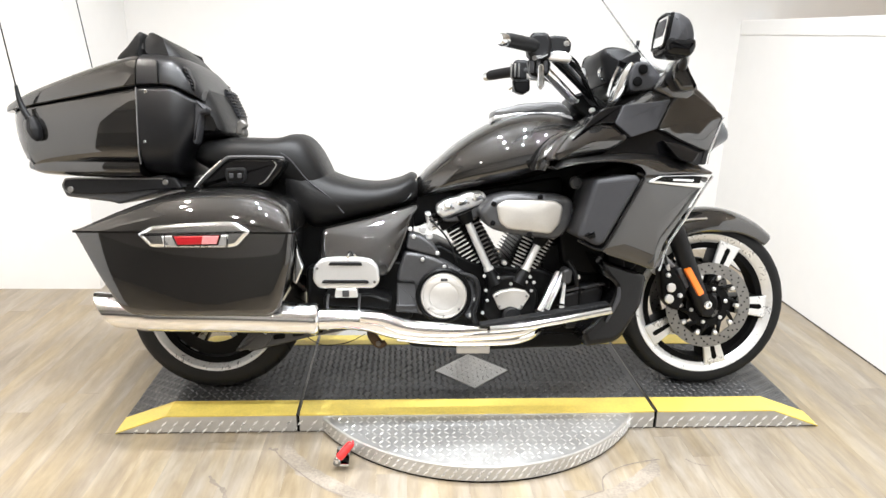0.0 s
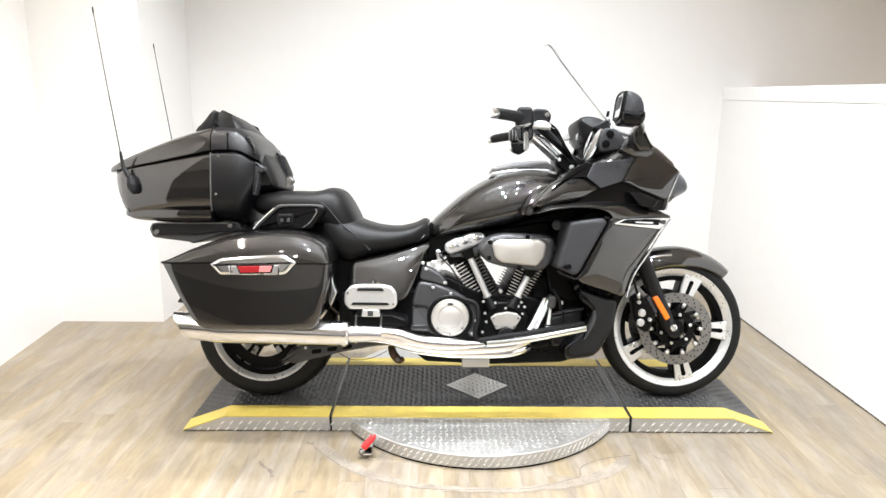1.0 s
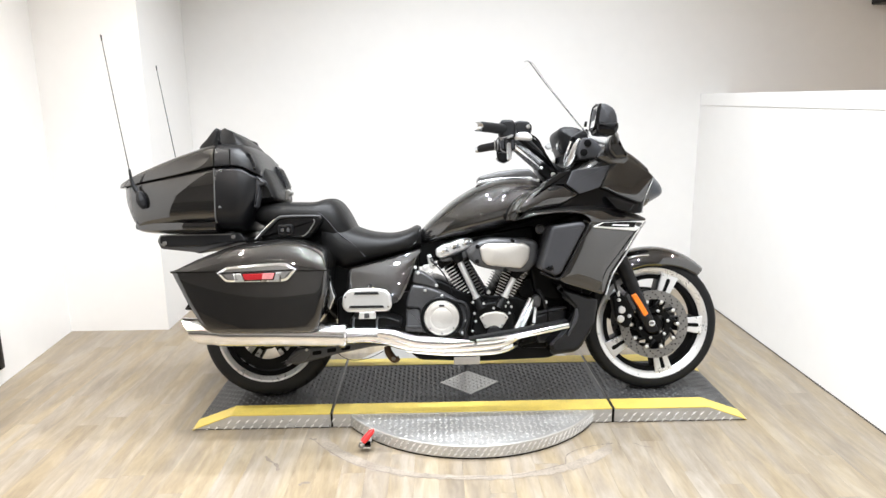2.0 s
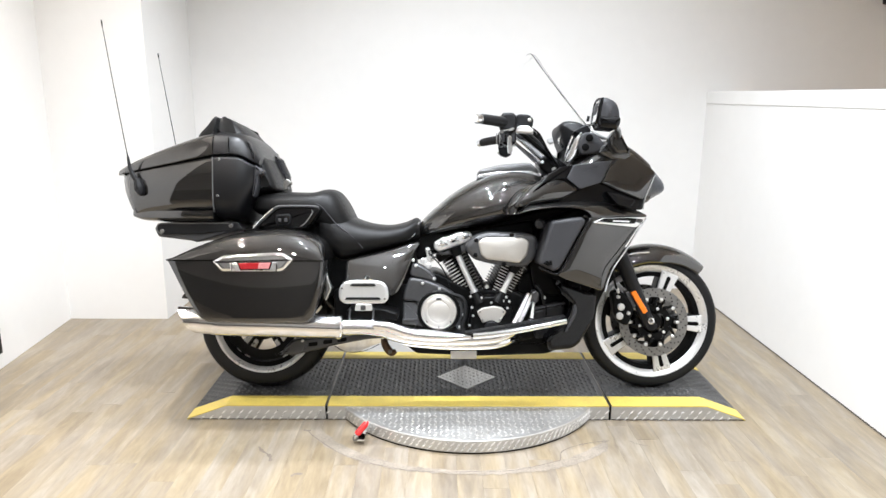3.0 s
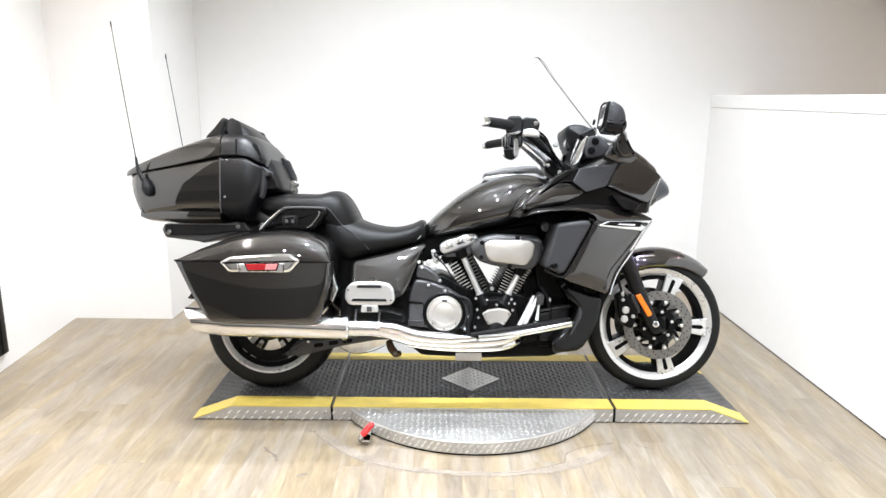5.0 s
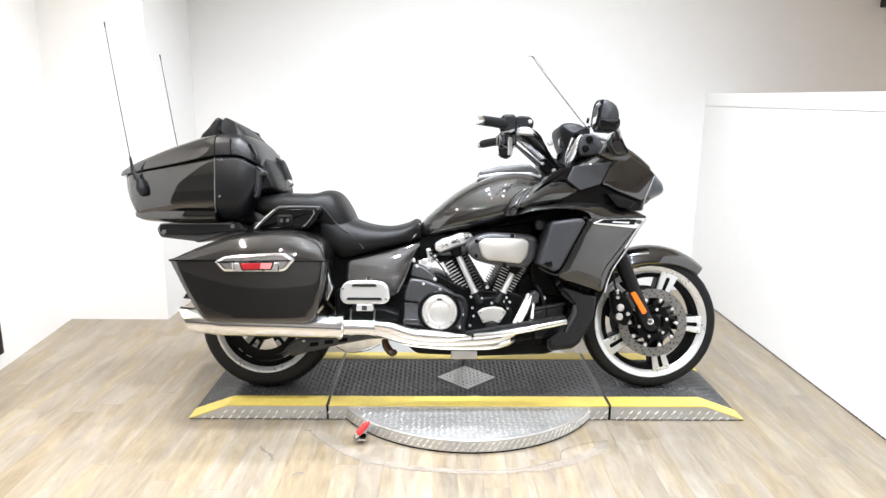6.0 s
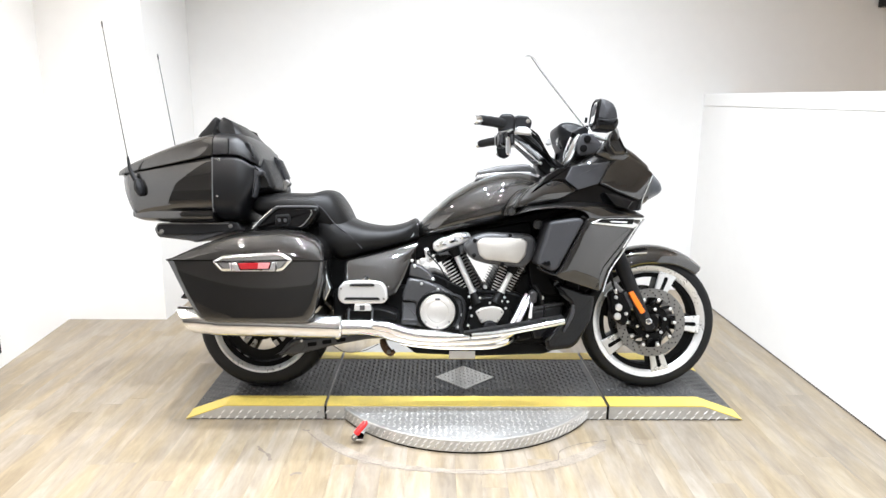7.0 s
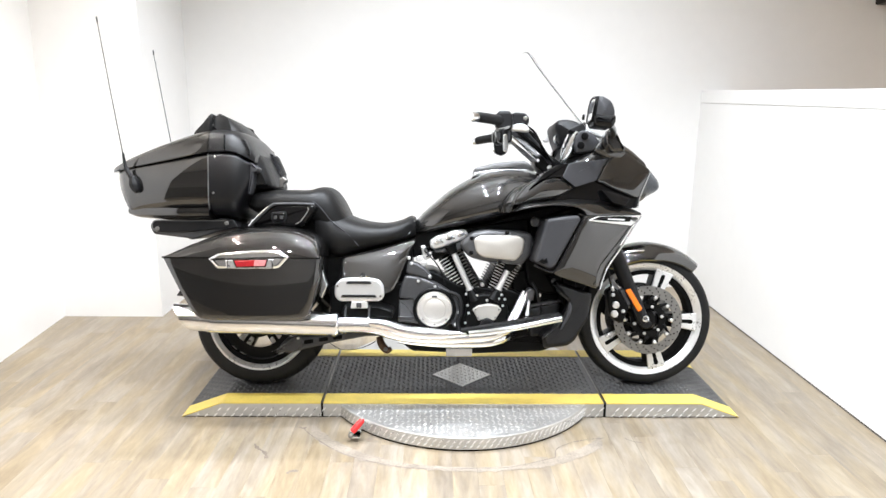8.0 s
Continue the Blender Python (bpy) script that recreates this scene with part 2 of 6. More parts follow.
def rings(loops, cap0=True, cap1=True, closed=True):
    """A skin over loops of equal length."""
    n = len(loops[0])
    verts = [p for lp in loops for p in lp]
    faces = []
    for k in range(len(loops) - 1):
        for i in range(n if closed else n - 1):
            j = (i + 1) % n
            faces.append((k * n + i, k * n + j, (k + 1) * n + j, (k + 1) * n + i))
    if cap0:
        faces.append(tuple(range(n)))
    if cap1:
        faces.append(tuple((len(loops) - 1) * n + i for i in range(n)))
    return mesh(verts, faces)


def curve(pts, steps=6, closed=False):
    """Catmull-Rom through points of any dimension."""
    P = [np.array(p, float) for p in pts]
    n = len(P)
    out = []
    for i in range(n if closed else n - 1):
        if closed:
            a, b, c, d = P[i - 1], P[i], P[(i + 1) % n], P[(i + 2) % n]
        else:
            a, b, c, d = P[max(i - 1, 0)], P[i], P[i + 1], P[min(i + 2, n - 1)]
        for k in range(steps):
            t = k / steps
            out.append(0.5 * (2 * b + (c - a) * t + (2 * a - 5 * b + 4 * c - d) * t * t + (3 * b - a - 3 * c + d) * t ** 3))
    if not closed:
        out.append(P[-1])
    return out


def rounded(pts, r, seg=4):
    """A polygon with its corners rounded."""
    P = [np.array(p, float) for p in pts]
    n = len(P)
    out = []
    for i in range(n):
        a, b, c = P[i - 1], P[i], P[(i + 1) % n]
        u, v = a - b, c - b
        d = min(r, np.linalg.norm(u) * 0.45, np.linalg.norm(v) * 0.45)
        p, q = b + u / np.linalg.norm(u) * d, b + v / np.linalg.norm(v) * d
        for k in range(seg + 1):
            t = k / seg
            out.append((1 - t) ** 2 * p + 2 * t * (1 - t) * b + t * t * q)
    return out


def inset(P, d):
    n = len(P)
    area = sum(P[i][0] * P[(i + 1) % n][1] - P[(i + 1) % n][0] * P[i][1] for i in range(n))
    s = 1 if area > 0 else -1
    out = []
    for i in range(n):
        t = P[(i + 1) % n] - P[i - 1]
        t = t / (np.linalg.norm(t) + 1e-9)
        out.append(P[i] + s * d * np.array((-t[1], t[0])))
    return out


def panel(pts, y0, y1, r=0.012, bevel=0.008, crown=0.0, slope=0.0, x0=0.0, vslope=0.0, z0=0.0, seg=4, soft=False):
    """A solid plate in the x-z plane from y0 to the face y1, with a rounded rim and a crowned face; slope leans the face along x, vslope along z."""
    P = curve(pts, 4, True) if soft else rounded(pts, r, seg)
    sg = 1 if y1 > y0 else -1
    c = sum(P) / len(P)

    def lift(Q, y):
        return [(q[0], y + slope * (q[0] - x0) + vslope * (q[1] - z0), q[1]) for q in Q]
    loops = [lift(P, y0), lift(P, y1 - sg * bevel)]
    for k in (1, 2, 3):
        a = k * math.pi / 6
        loops.append(lift(inset(P, bevel * (1 - math.cos(a))), y1 - sg * bevel * (1 - math.sin(a))))
    if crown:
        Q = inset(P, bevel)
        for s in (0.92, 0.82, 0.68, 0.5, 0.3, 0.12):
            loops.append(lift([c + (q - c) * s for q in Q], y1 + sg * crown * (1 - s * s)))
    else:
        loops.append(lift([c + (q - c) * 0.94 for q in inset(P, bevel)], y1))
    last = loops[-1]
    turn = [(a[0] - c[0]) * (b[2] - c[1]) - (b[0] - c[0]) * (a[2] - c[1]) for a, b in zip(last, last[1:] + last[:1])]
    if min(turn) * max(turn) <= 0:
        return rings(loops)
    bm = rings(loops, True, False)
    bm.verts.ensure_lookup_table()
    n = len(last)
    ring = [bm.verts[len(loops) * n - n + i] for i in range(n)]
    mid = bm.verts.new((c[0], sum(p[1] for p in last) / n if crown else lift([c], y1)[0][1], c[1]))
    for i in range(n):
        bm.faces.new((ring[i], ring[(i + 1) % n], mid))
    return bm


def slab(pts, w, r=0.02, bevel=0.02, crown=0.0, soft=False, yc=0.0):
    """A solid with an x-z outline, symmetrical about y = yc, w half as thick, with rounded rims."""
    P = curve(pts, 4, True) if soft else rounded(pts, r)
    c = sum(P) / len(P)
    loops = []
    side = []
    if crown:
        Q = inset(P, bevel)
        for s in (0.15, 0.45, 0.7, 0.88):
            side.append(([c + (q - c) * s for q in Q], w + crown * (1 - s * s)))
    for k in (3, 2, 1, 0):
        a = k * math.pi / 6
        side.append((inset(P, bevel * (1 - math.cos(a))), w - bevel * (1 - math.sin(a))))
    for Q, y in side:
        loops.append([(q[0], yc - y, q[1]) for q in Q])
    for Q, y in reversed(side):
        loops.append([(q[0], yc + y, q[1]) for q in Q])
    return rings(loops)


def hull(stations, n=28, steps=4, yc=0.0, flat=False):
    """A body along x. Stations: x, low z, middle z, high z, half width, upper and lower roundness."""
    S = stations if flat else curve(stations, steps)
    loops = []
    for x, lo, mid, hi, w, pu, pl in S:
        ring = []
        for k in range(n):
            a = 2 * math.pi * k / n
            ca, sa = math.cos(a), math.sin(a)
            p = pu if sa >= 0 else pl
            y = w * math.copysign(abs(ca) ** (2 / p), ca)
            z = mid + (hi - mid if sa >= 0 else mid - lo) * math.copysign(abs(sa) ** (2 / p), sa)
            ring.append((x, yc + y, z))
        loops.append(ring)
    return rings(loops)


def tube(pts, r, n=12, steps=5, smooth=True):
    """A round bar along points; r is one radius or one for each point."""
    rs = r if isinstance(r, (list, tuple)) else [r] * len(pts)
    Q = [(*p, q) for p, q in zip(pts, rs)]
    Q = curve(Q, steps) if smooth and len(pts) > 2 else [np.array(q, float) for q in Q]
    loops = []
    up = None
    for i, q in enumerate(Q):
        t = Vector(Q[min(i + 1, len(Q) - 1)][:3]) - Vector(Q[max(i - 1, 0)][:3])
        t.normalize()
        if up is None:
            up = Vector((0, 0, 1)) if abs(t.z) < 0.9 else Vector((1, 0, 0))
        u = (up - t * up.dot(t)).normalized()
        v = t.cross(u)
        up = u
        loops.append([Vector(q[:3]) + (u * math.cos(2 * math.pi * k / n) + v * math.sin(2 * math.pi * k / n)) * q[3] for k in range(n)])
    return rings(loops)


def lathe(profile, x, z, n=48, close=False, y0=0.0):
    """Turns a profile of (radius, y) round the axis along y through (x, z)."""
    loops = []
    for r, y in profile:
        loops.append([(x + r * math.cos(2 * math.pi * k / n), y0 + y, z + r * math.sin(2 * math.pi * k / n)) for k in range(n)])
    if close:
        loops.append(loops[0])
        bm = rings(loops, False, False)
        bmesh.ops.remove_doubles(bm, verts=bm.verts[:], dist=1e-6)
        return bm
    return rings(loops)


def bolt(x, y, z, r=0.006, h=0.006):
    return lathe([(r, 0), (r, -h * 0.7), (r * 0.75, -h), (r * 0.3, -h)], x, z, 10, y0=y)


def mirrored(bm):
    bmesh.ops.scale(bm, vec=(1, -1, 1), verts=bm.verts[:])
    return bm


def spun(bm, axis, degrees_, at=(0, 0, 0)):
    bmesh.ops.rotate(bm, cent=at, matrix=Matrix.Rotation(radians(degrees_), 3, axis), verts=bm.verts[:])
    return bm

# ---- the room ----
XL, XR, YB, YP, XP = -2.27, 1.68, 1.79, 1.085, -1.73
LEDGE = 1.36
YF, XE = -5.2, 4.6


def structure(name, bm, mat, label, category, smooth=False):
    return tagged(part(name, bm, mat, smooth=smooth), label, category, kind="structure")


SKEW = 0.078


def left_face(y):
    """x of the left wall's face, which runs a few degrees out of square."""
    return XL - 0.041 + (YP - y) * SKEW


def wall_left():
    ring = [(XL - 0.15, -1.95), (left_face(-1.95), -1.95), (left_face(YP), YP), (XL - 0.15, YP)]
    return rings([[(x, y, z) for x, y in ring] for z in (0, CEIL)])


structure("wall_left", wall_left(), M_WALL, "plain white painted wall with a soft sheen", "wall")
structure("wall_pier", box(XL - 0.15, XP, YP, YB + 0.15, 0, CEIL), M_WALL, "white painted wall pier with a sharp corner", "wall")
structure("wall_back", box(XP, XE, YB, YB + 0.15, 0, CEIL), M_WALL, "white painted back wall, brightly lit", "wall")
structure("wall_half", box(XR, XR + 0.16, -2.6, YB, 0, LEDGE - 0.08), M_WALL, "white painted half-height partition wall", "wall")
structure("wall_cap", box(XR - 0.004, XR + 0.19, -2.6, YB, LEDGE - 0.08, LEDGE, 0.006), M_WALL, "white painted cap board on the half wall", "trim")
structure("wall_far", box(XE, XE + 0.15, YF, YB + 0.15, 0, CEIL), M_BEIGE, "beige painted wall beyond the partition", "wall")
structure("wall_side", box(XL - 2.15, XL - 2, YF, -1.95, 0, CEIL), M_DIM, "grey showroom side wall", "wall")
structure("wall_return", box(XL - 2.15, XL - 0.15, -1.95, -1.8, 0, CEIL), M_DIM, "grey showroom return wall", "wall")
structure("wall_front", box(XL - 2.15, XE + 0.15, YF - 0.15, YF, 0, CEIL), M_DIM, "grey showroom wall facing the display bay", "wall")
# Unseen dark band, added so the bike's paint has something dark to reflect.
structure("dado", box(XL - 2, XE, YF, YF + 0.03, 0, 1.04, 0.004), M_DADO, "unseen dark dado, added to darken the low reflections in the paint", "trim")
structure("ceiling", box(XL - 2.15, XE + 0.15, YF - 0.15, YB + 0.15, CEIL, CEIL + 0.1), M_CEIL, "plain white painted ceiling", "ceiling")

# No board here: a dark strip paints the shade of the gap.
structure("baseboard", box(XR - 0.003, XR, -2.6, YB - 0.004, 0.0005, 0.005), M_FOOT, "thin dark strip for the shaded gap along the foot of the half wall", "trim")


def floor_planks():
    base = structure("floor", box(XL - 2, XE, YF, YB, -0.06, -0.008), M_GAP, "pale oak-look vinyl plank floor, worn and scuffed", "floor")
    width, gap = 0.09, 0.00015
    rng = random.Random(4)
    lengths = (0.62, 0.95, 1.22)
    shared = []
    for ln in lengths:
        bm = box(-width / 2 + gap, width / 2 - gap, 0, ln - 2 * gap, -0.008, 0.0)
        me = bpy.data.meshes.new("plank")
        bm.to_mesh(me)
        bm.free()
        me.materials.append(M_PLANK)
        shared.append(me)
    rest = []
    k = 0
    x = XL - 2 + width / 2
    while x < XE:
        y = YF - rng.random() * 0.9
        while y < YB:
            i = rng.randrange(3)
            ln = lengths[i]
            y0, y1 = max(y, YF), min(y + ln, YB)
            whole = y0 == y and y1 == y + ln
            near = y1 > -1.35 and XL < x < XR and x + width / 2 < XR
            if near and whole:
                ob = new("plank", shared[i])
                ob.parent = base
                ob.location = (x, y + gap, 0)
            elif y1 - y0 > 0.03:
                rest.append((x - width / 2 + gap, x + width / 2 - gap, y0 + gap, y1 - gap))
            y += ln
        x += width
    verts, faces = [], []
    for x0, x1, y0, y1 in rest:
        n = len(verts)
        verts += [(x0, y0, -0.008), (x1, y0, -0.008), (x1, y1, -0.008), (x0, y1, -0.008), (x0, y0, 0), (x1, y0, 0), (x1, y1, 0), (x0, y1, 0)]
        faces += [(n + 4, n + 5, n + 6, n + 7), (n, n + 1, n + 5, n + 4), (n + 1, n + 2, n + 6, n + 5), (n + 2, n + 3, n + 7, n + 6), (n + 3, n, n + 4, n + 7)]
    ob = part("planks", mesh(verts, faces), M_PLANK, base, smooth=False)
    ob["kind"] = "stuff"


# ---- lamps in the ceiling ----
def downlight(x, y):
    root = tagged(new("downlight"), "round recessed white ceiling spotlight, lit", "ceiling light", "ceiling spotlights")
    part("trim_ring", joined(lathe([(0.07, 0), (0.095, 0), (0.095, 0.012), (0.075, 0.02), (0.07, 0.012)], 0, 0, 28, True)), M_CEIL, root)
    for ob in root.children:
        ob.rotation_euler = (radians(-90), 0, 0)
    root.location = (x, y, CEIL)
    return root


spot = downlight(*LAMP_SPOTS[0])
for lx, ly in LAMP_SPOTS[1:]:
    copy_thing(spot, pose(lx, ly, CEIL))

# a dark fixture high on the back wall and a dark kick plate on the side wall
fixture = tagged(new("wall_speaker"), "small black speaker box fixed to the back wall", "speaker")
part("housing", box(2.76, 3.06, YB - 0.14, YB, 1.915, 2.3, 0.01), M_MATTE, fixture)
part("grille", box(2.78, 3.04, YB - 0.152, YB - 0.14, 1.935, 2.28, 0.004), M_ENGINE, fixture)
guard = tagged(new("wall_guard"), "dark brown upright board fixed to the side wall", "wall guard")
part("board", box(0, 0.025, -0.5, 0, 0.088, 0.5, 0.004), M_RUBBER, guard)
part("edge_strip", box(0.025, 0.032, -0.045, -0.005, 0.093, 0.49, 0.002), M_MATTE, guard)
guard.matrix_world = pose(left_face(0.3) + 0.001, 0.3, 0, 0, 0, math.degrees(math.atan(SKEW)))


# ---- the lifting turntable ----
DECK_Z, DECK_Y0, DECK_Y1 = 0.064, -0.207, 0.392


def treads(cells, name, mat, parent, along=0.022, across=0.0055, height=0.0016):
    """Raised lozenges of a checker plate: cells are (origin, u, v) with u along the lozenge."""
    verts, faces = [], []
    for o, u, v in cells:
        o, u, v = Vector(o), Vector(u), Vector(v)
        w = u.cross(v)
        n = len(verts)
        verts += [o - u * along / 2, o - v * across / 2, o + u * along / 2, o + v * across / 2, o - u * along * 0.22 + w * height, o + u * along * 0.22 + w * height]
        faces += [(n, n + 1, n + 5, n + 4), (n + 1, n + 2, n + 5), (n + 2, n + 3, n + 4, n + 5), (n + 3, n, n + 4)]
    ob = part(name, mesh(verts, faces), mat, parent, smooth=False)
    ob["kind"] = "stuff"
    return ob


def deck_section(xa, xb, ramp_a, ramp_b, label):
    """One section of the platform; ramp_a and ramp_b are the lengths of the sloping ends."""
    root = tagged(new("platform_section"), label, "platform", "turntable platform sections")
    x0, x1 = xa + ramp_a, xb - ramp_b
    z = DECK_Z
    pts = [(xa, 0.0)] + ([(xa, 0.004)] if ramp_a else [(xa, z)]) + ([(x0, z)] if ramp_a else []) + ([(x1, z)] if ramp_b else []) + ([(xb, 0.004)] if ramp_b else [(xb, z)]) + [(xb, 0.0)]
    part("deck", rings([[(p[0], y, p[1]) for p in pts] for y in (DECK_Y0, DECK_Y1)]), M_DECK, root, smooth=False)
    face = [(p[0], p[1] - 0.003 if p[1] > 0.01 else 0.0055 + 0.3 * p[1]) for p in pts]
    part("front_plate", rings([[(p[0], y, p[1]) for p in face] for y in (DECK_Y0 - 0.006, DECK_Y0 + 0.0)]), M_PLATE, root, "bare aluminium tread plate edge", smooth=False)

    def top(x):
        if ramp_a and x < x0:
            return 0.004 + (z - 0.004) * (x - xa) / ramp_a
        if ramp_b and x > x1:
            return 0.004 + (z - 0.004) * (xb - x) / ramp_b
        return z
    for y0, y1 in ((DECK_Y0 - 0.007, DECK_Y0 + 0.085), (DECK_Y1 - 0.088, DECK_Y1 - 0.002)):
        xs = [xa + 0.001] + ([x0] if ramp_a else []) + ([x1] if ramp_b else []) + [xb - 0.001]
        loops = []
        for x in xs:
            t = top(x)
            loops.append([(x, y0, t - 0.002), (x, y0, t + 0.0022), (x, y1, t + 0.0022), (x, y1, t - 0.002)])
        part("yellow_stripe", rings(loops), M_YELLOW, root, "worn yellow safety stripe", smooth=False)
    cells = []
    step = 0.021
    nx = int((xb - xa) / step)
    for i in range(nx):
        for j in range(int((DECK_Y1 - DECK_Y0 - 0.17) / step)):
            x = xa + 0.012 + i * step
            y = DECK_Y0 + 0.095 + j * step
            t = top(x)
            a = radians(45 if (i + j) % 2 else -45)
            u = Vector((math.cos(a), math.sin(a), 0))
            s = (top(x + 0.01) - top(x - 0.01)) / 0.02
            u.z = s * u.x
            v = Vector((-math.sin(a), math.cos(a), 0))
            v.z = s * v.x
            cells.append(((x, y, t + 0.0002), u, v))
    treads(cells, "treads", M_DECKTREAD, root, 0.021, 0.0075, 0.003)
    cells = []
    for i in range(int((xb - xa) / 0.036)):
        x = xa + 0.03 + i * 0.036
        for j, hz in enumerate((0.0105, 0.036)):
            if top(x) > hz + 0.016:
                a = radians(45)
                cells.append(((x + 0.018 * j, DECK_Y0 - 0.0062, hz), (math.cos(a), 0, math.sin(a)), (math.sin(a), 0, -math.cos(a))))
    treads([(o, u, tuple(-c for c in v)) if Vector(u).cross(Vector(v)).y > 0 else (o, u, v) for o, u, v in cells], "edge_treads", M_TREAD, root, 0.03, 0.008, 0.0028)
    return root


middle = deck_section(-0.566, 0.606, 0, 0, "black checker-plate centre platform with yellow edges under the motorcycle")
deck_section(-1.152, -0.576, 0.165, 0, "black checker-plate ramp with yellow edges under the rear wheel")
deck_section(0.617, 1.182, 0, 0.165, "black checker-plate ramp with yellow edges under the front wheel")
part("diamond_plate", rings([[(-0.113, 0.079, z), (0.02, -0.05, z), (0.155, 0.079, z), (0.02, 0.212, z)] for z in (DECK_Z, DECK_Z + 0.004)]), M_PLATE, middle, "bare aluminium diamond plate")
cells = []
for i in range(-7, 8):
    for j in range(-7, 8):
        x, y = i * 0.018, j * 0.018
        if abs(x) / 0.134 + abs(y) / 0.13 < 0.93:
            a = radians(45 if (i + j) % 2 else -45)
            cells.append(((0.021 + x, 0.08 + y, DECK_Z + 0.0042), (math.cos(a), math.sin(a), 0), (-math.sin(a), math.cos(a), 0)))
treads(cells, "diamond_treads", M_TREAD, middle, 0.017, 0.005, 0.0016)
for x in (-0.571, 0.6115):
    seam = tagged(new("joint_bar"), "dark steel joint bar between platform sections", "joint bar", "platform joint bars")
    part("bar", box(x - 0.004, x + 0.004, DECK_Y0, DECK_Y1, 0, DECK_Z - 0.006), M_ENGINE, seam)
    part("cap_strip", box(x - 0.0025, x + 0.0025, DECK_Y0 + 0.005, DECK_Y1, DECK_Z - 0.006, DECK_Z - 0.001), M_STEEL, seam)

DISC_X, DISC_Y, DISC_R = 0.017, 0.112, 0.604
table = tagged(new("turntable_disc"), "round aluminium tread-plate turntable base under the platform", "turntable")
part("disc", spun(lathe([(DISC_R - 0.002, 0.005), (DISC_R, 0.007), (DISC_R, 0.052), (DISC_R - 0.003, 0.056), (0.05, 0.056)], 0, 0, 128), "X", 90), M_PLATE, table, smooth=True)
for ob in table.children:
    ob.location = (DISC_X, DISC_Y, 0.002)
part("foot_ring", spun(lathe([(DISC_R - 0.012, 0), (DISC_R - 0.004, 0), (DISC_R - 0.004, 0.006), (DISC_R - 0.012, 0.006)], 0, 0, 96, True), "X", 90), M_ENGINE, table).location = (DISC_X, DISC_Y, 0)
cells = []
st = 0.0225
for i in range(-28, 29):
    for j in range(-28, 0):
        x, y = i * st, j * st
        if math.hypot(x, y) < DISC_R - 0.015 and DISC_Y + y < DECK_Y0 - 0.012:
            a = radians(45 if (i + j) % 2 else -45)
            cells.append(((DISC_X + x, DISC_Y + y, 0.0582), (math.cos(a), math.sin(a), 0), (-math.sin(a), math.cos(a), 0)))
treads(cells, "treads", M_TREAD, table, 0.021, 0.0056, 0.0022)
cells = []
for k in range(150):
    a = math.pi + math.pi * (k + 0.5) / 150
    r = DISC_R + 0.0003
    ux = Vector((-math.sin(a), math.cos(a), 0))
    wv = Vector((math.cos(a), math.sin(a), 0))
    b = radians(45)
    u = ux * math.cos(b) + Vector((0, 0, 1)) * math.sin(b)
    cells.append((Vector((DISC_X, DISC_Y, 0.02 + 0.02 * (k % 2))) + wv * r, u, wv.cross(u)))
treads(cells, "rim_treads", M_TREAD, table, 0.03, 0.008, 0.0028)

lever = tagged(new("locking_lever"), "small lever with a red vinyl grip on the turntable edge", "lever")
part("grip", tube([(-0.384, -0.403, 0.085), (-0.387, -0.405, 0.081), (-0.416, -0.42, 0.051), (-0.422, -0.423, 0.045)], [0.006, 0.0115, 0.0125, 0.009], 14, 5), M_REDGRIP, lever)
part("stem", tube([(-0.416, -0.42, 0.05), (-0.426, -0.422, 0.038), (-0.43, -0.42, 0.026)], [0.007, 0.008, 0.006], 10), M_CHROME, lever)
part("pivot", lathe([(0.009, -0.008), (0.011, -0.006), (0.011, 0.006), (0.009, 0.008)], -0.427, 0.03, 16, y0=-0.42), M_STEEL, lever)
part("bracket", box(-0.434, -0.392, -0.425, -0.33, 0.018, 0.026, 0.003), M_CHROME, lever)


def scuff(pts, w, label):
    C = curve([(*p, 0) for p in pts], 8)
    loops = []
    rng = random.Random(len(pts))
    for i, p in enumerate(C):
        t = C[min(i + 1, len(C) - 1)] - C[max(i - 1, 0)]
        t = t / np.linalg.norm(t)
        nrm = np.array((-t[1], t[0], 0)) * w * (0.4 + rng.random())
        loops.append([tuple(p + nrm + (0, 0, 0.0012)), tuple(p - nrm + (0, 0, 0.0012))])
    ob = part("floor_scratch", rings(loops, False, False, False), M_SCUFF)
    return tagged(ob, label, "scratch", "floor scratches")


def floor_patch():
    """A worn grey strip of filler curving round the turntable, a millimetre proud of the planks."""
    rng = random.Random(11)
    loops = []
    n = 70
    for k in range(n + 1):
        t = k / n
        a = radians(212 + 106 * t)
        fade = min(1, t / 0.06, (1 - t) / 0.05)
        r0 = 0.722 + 0.006 * math.sin(9 * t) + rng.uniform(-0.004, 0.004)
        w = (0.036 + 0.012 * math.sin(7 * t + 1)) * fade + rng.uniform(0, 0.008)
        loops.append([(DISC_X + r * math.cos(a), DISC_Y + r * math.sin(a), 0.0011) for r in (r0, r0 + w)])
    ob = part("floor_patch", rings(loops, False, False, False), M_FILLER, smooth=False)
    return tagged(ob, "worn grey curved strip of filler on the plank floor", "floor patch")


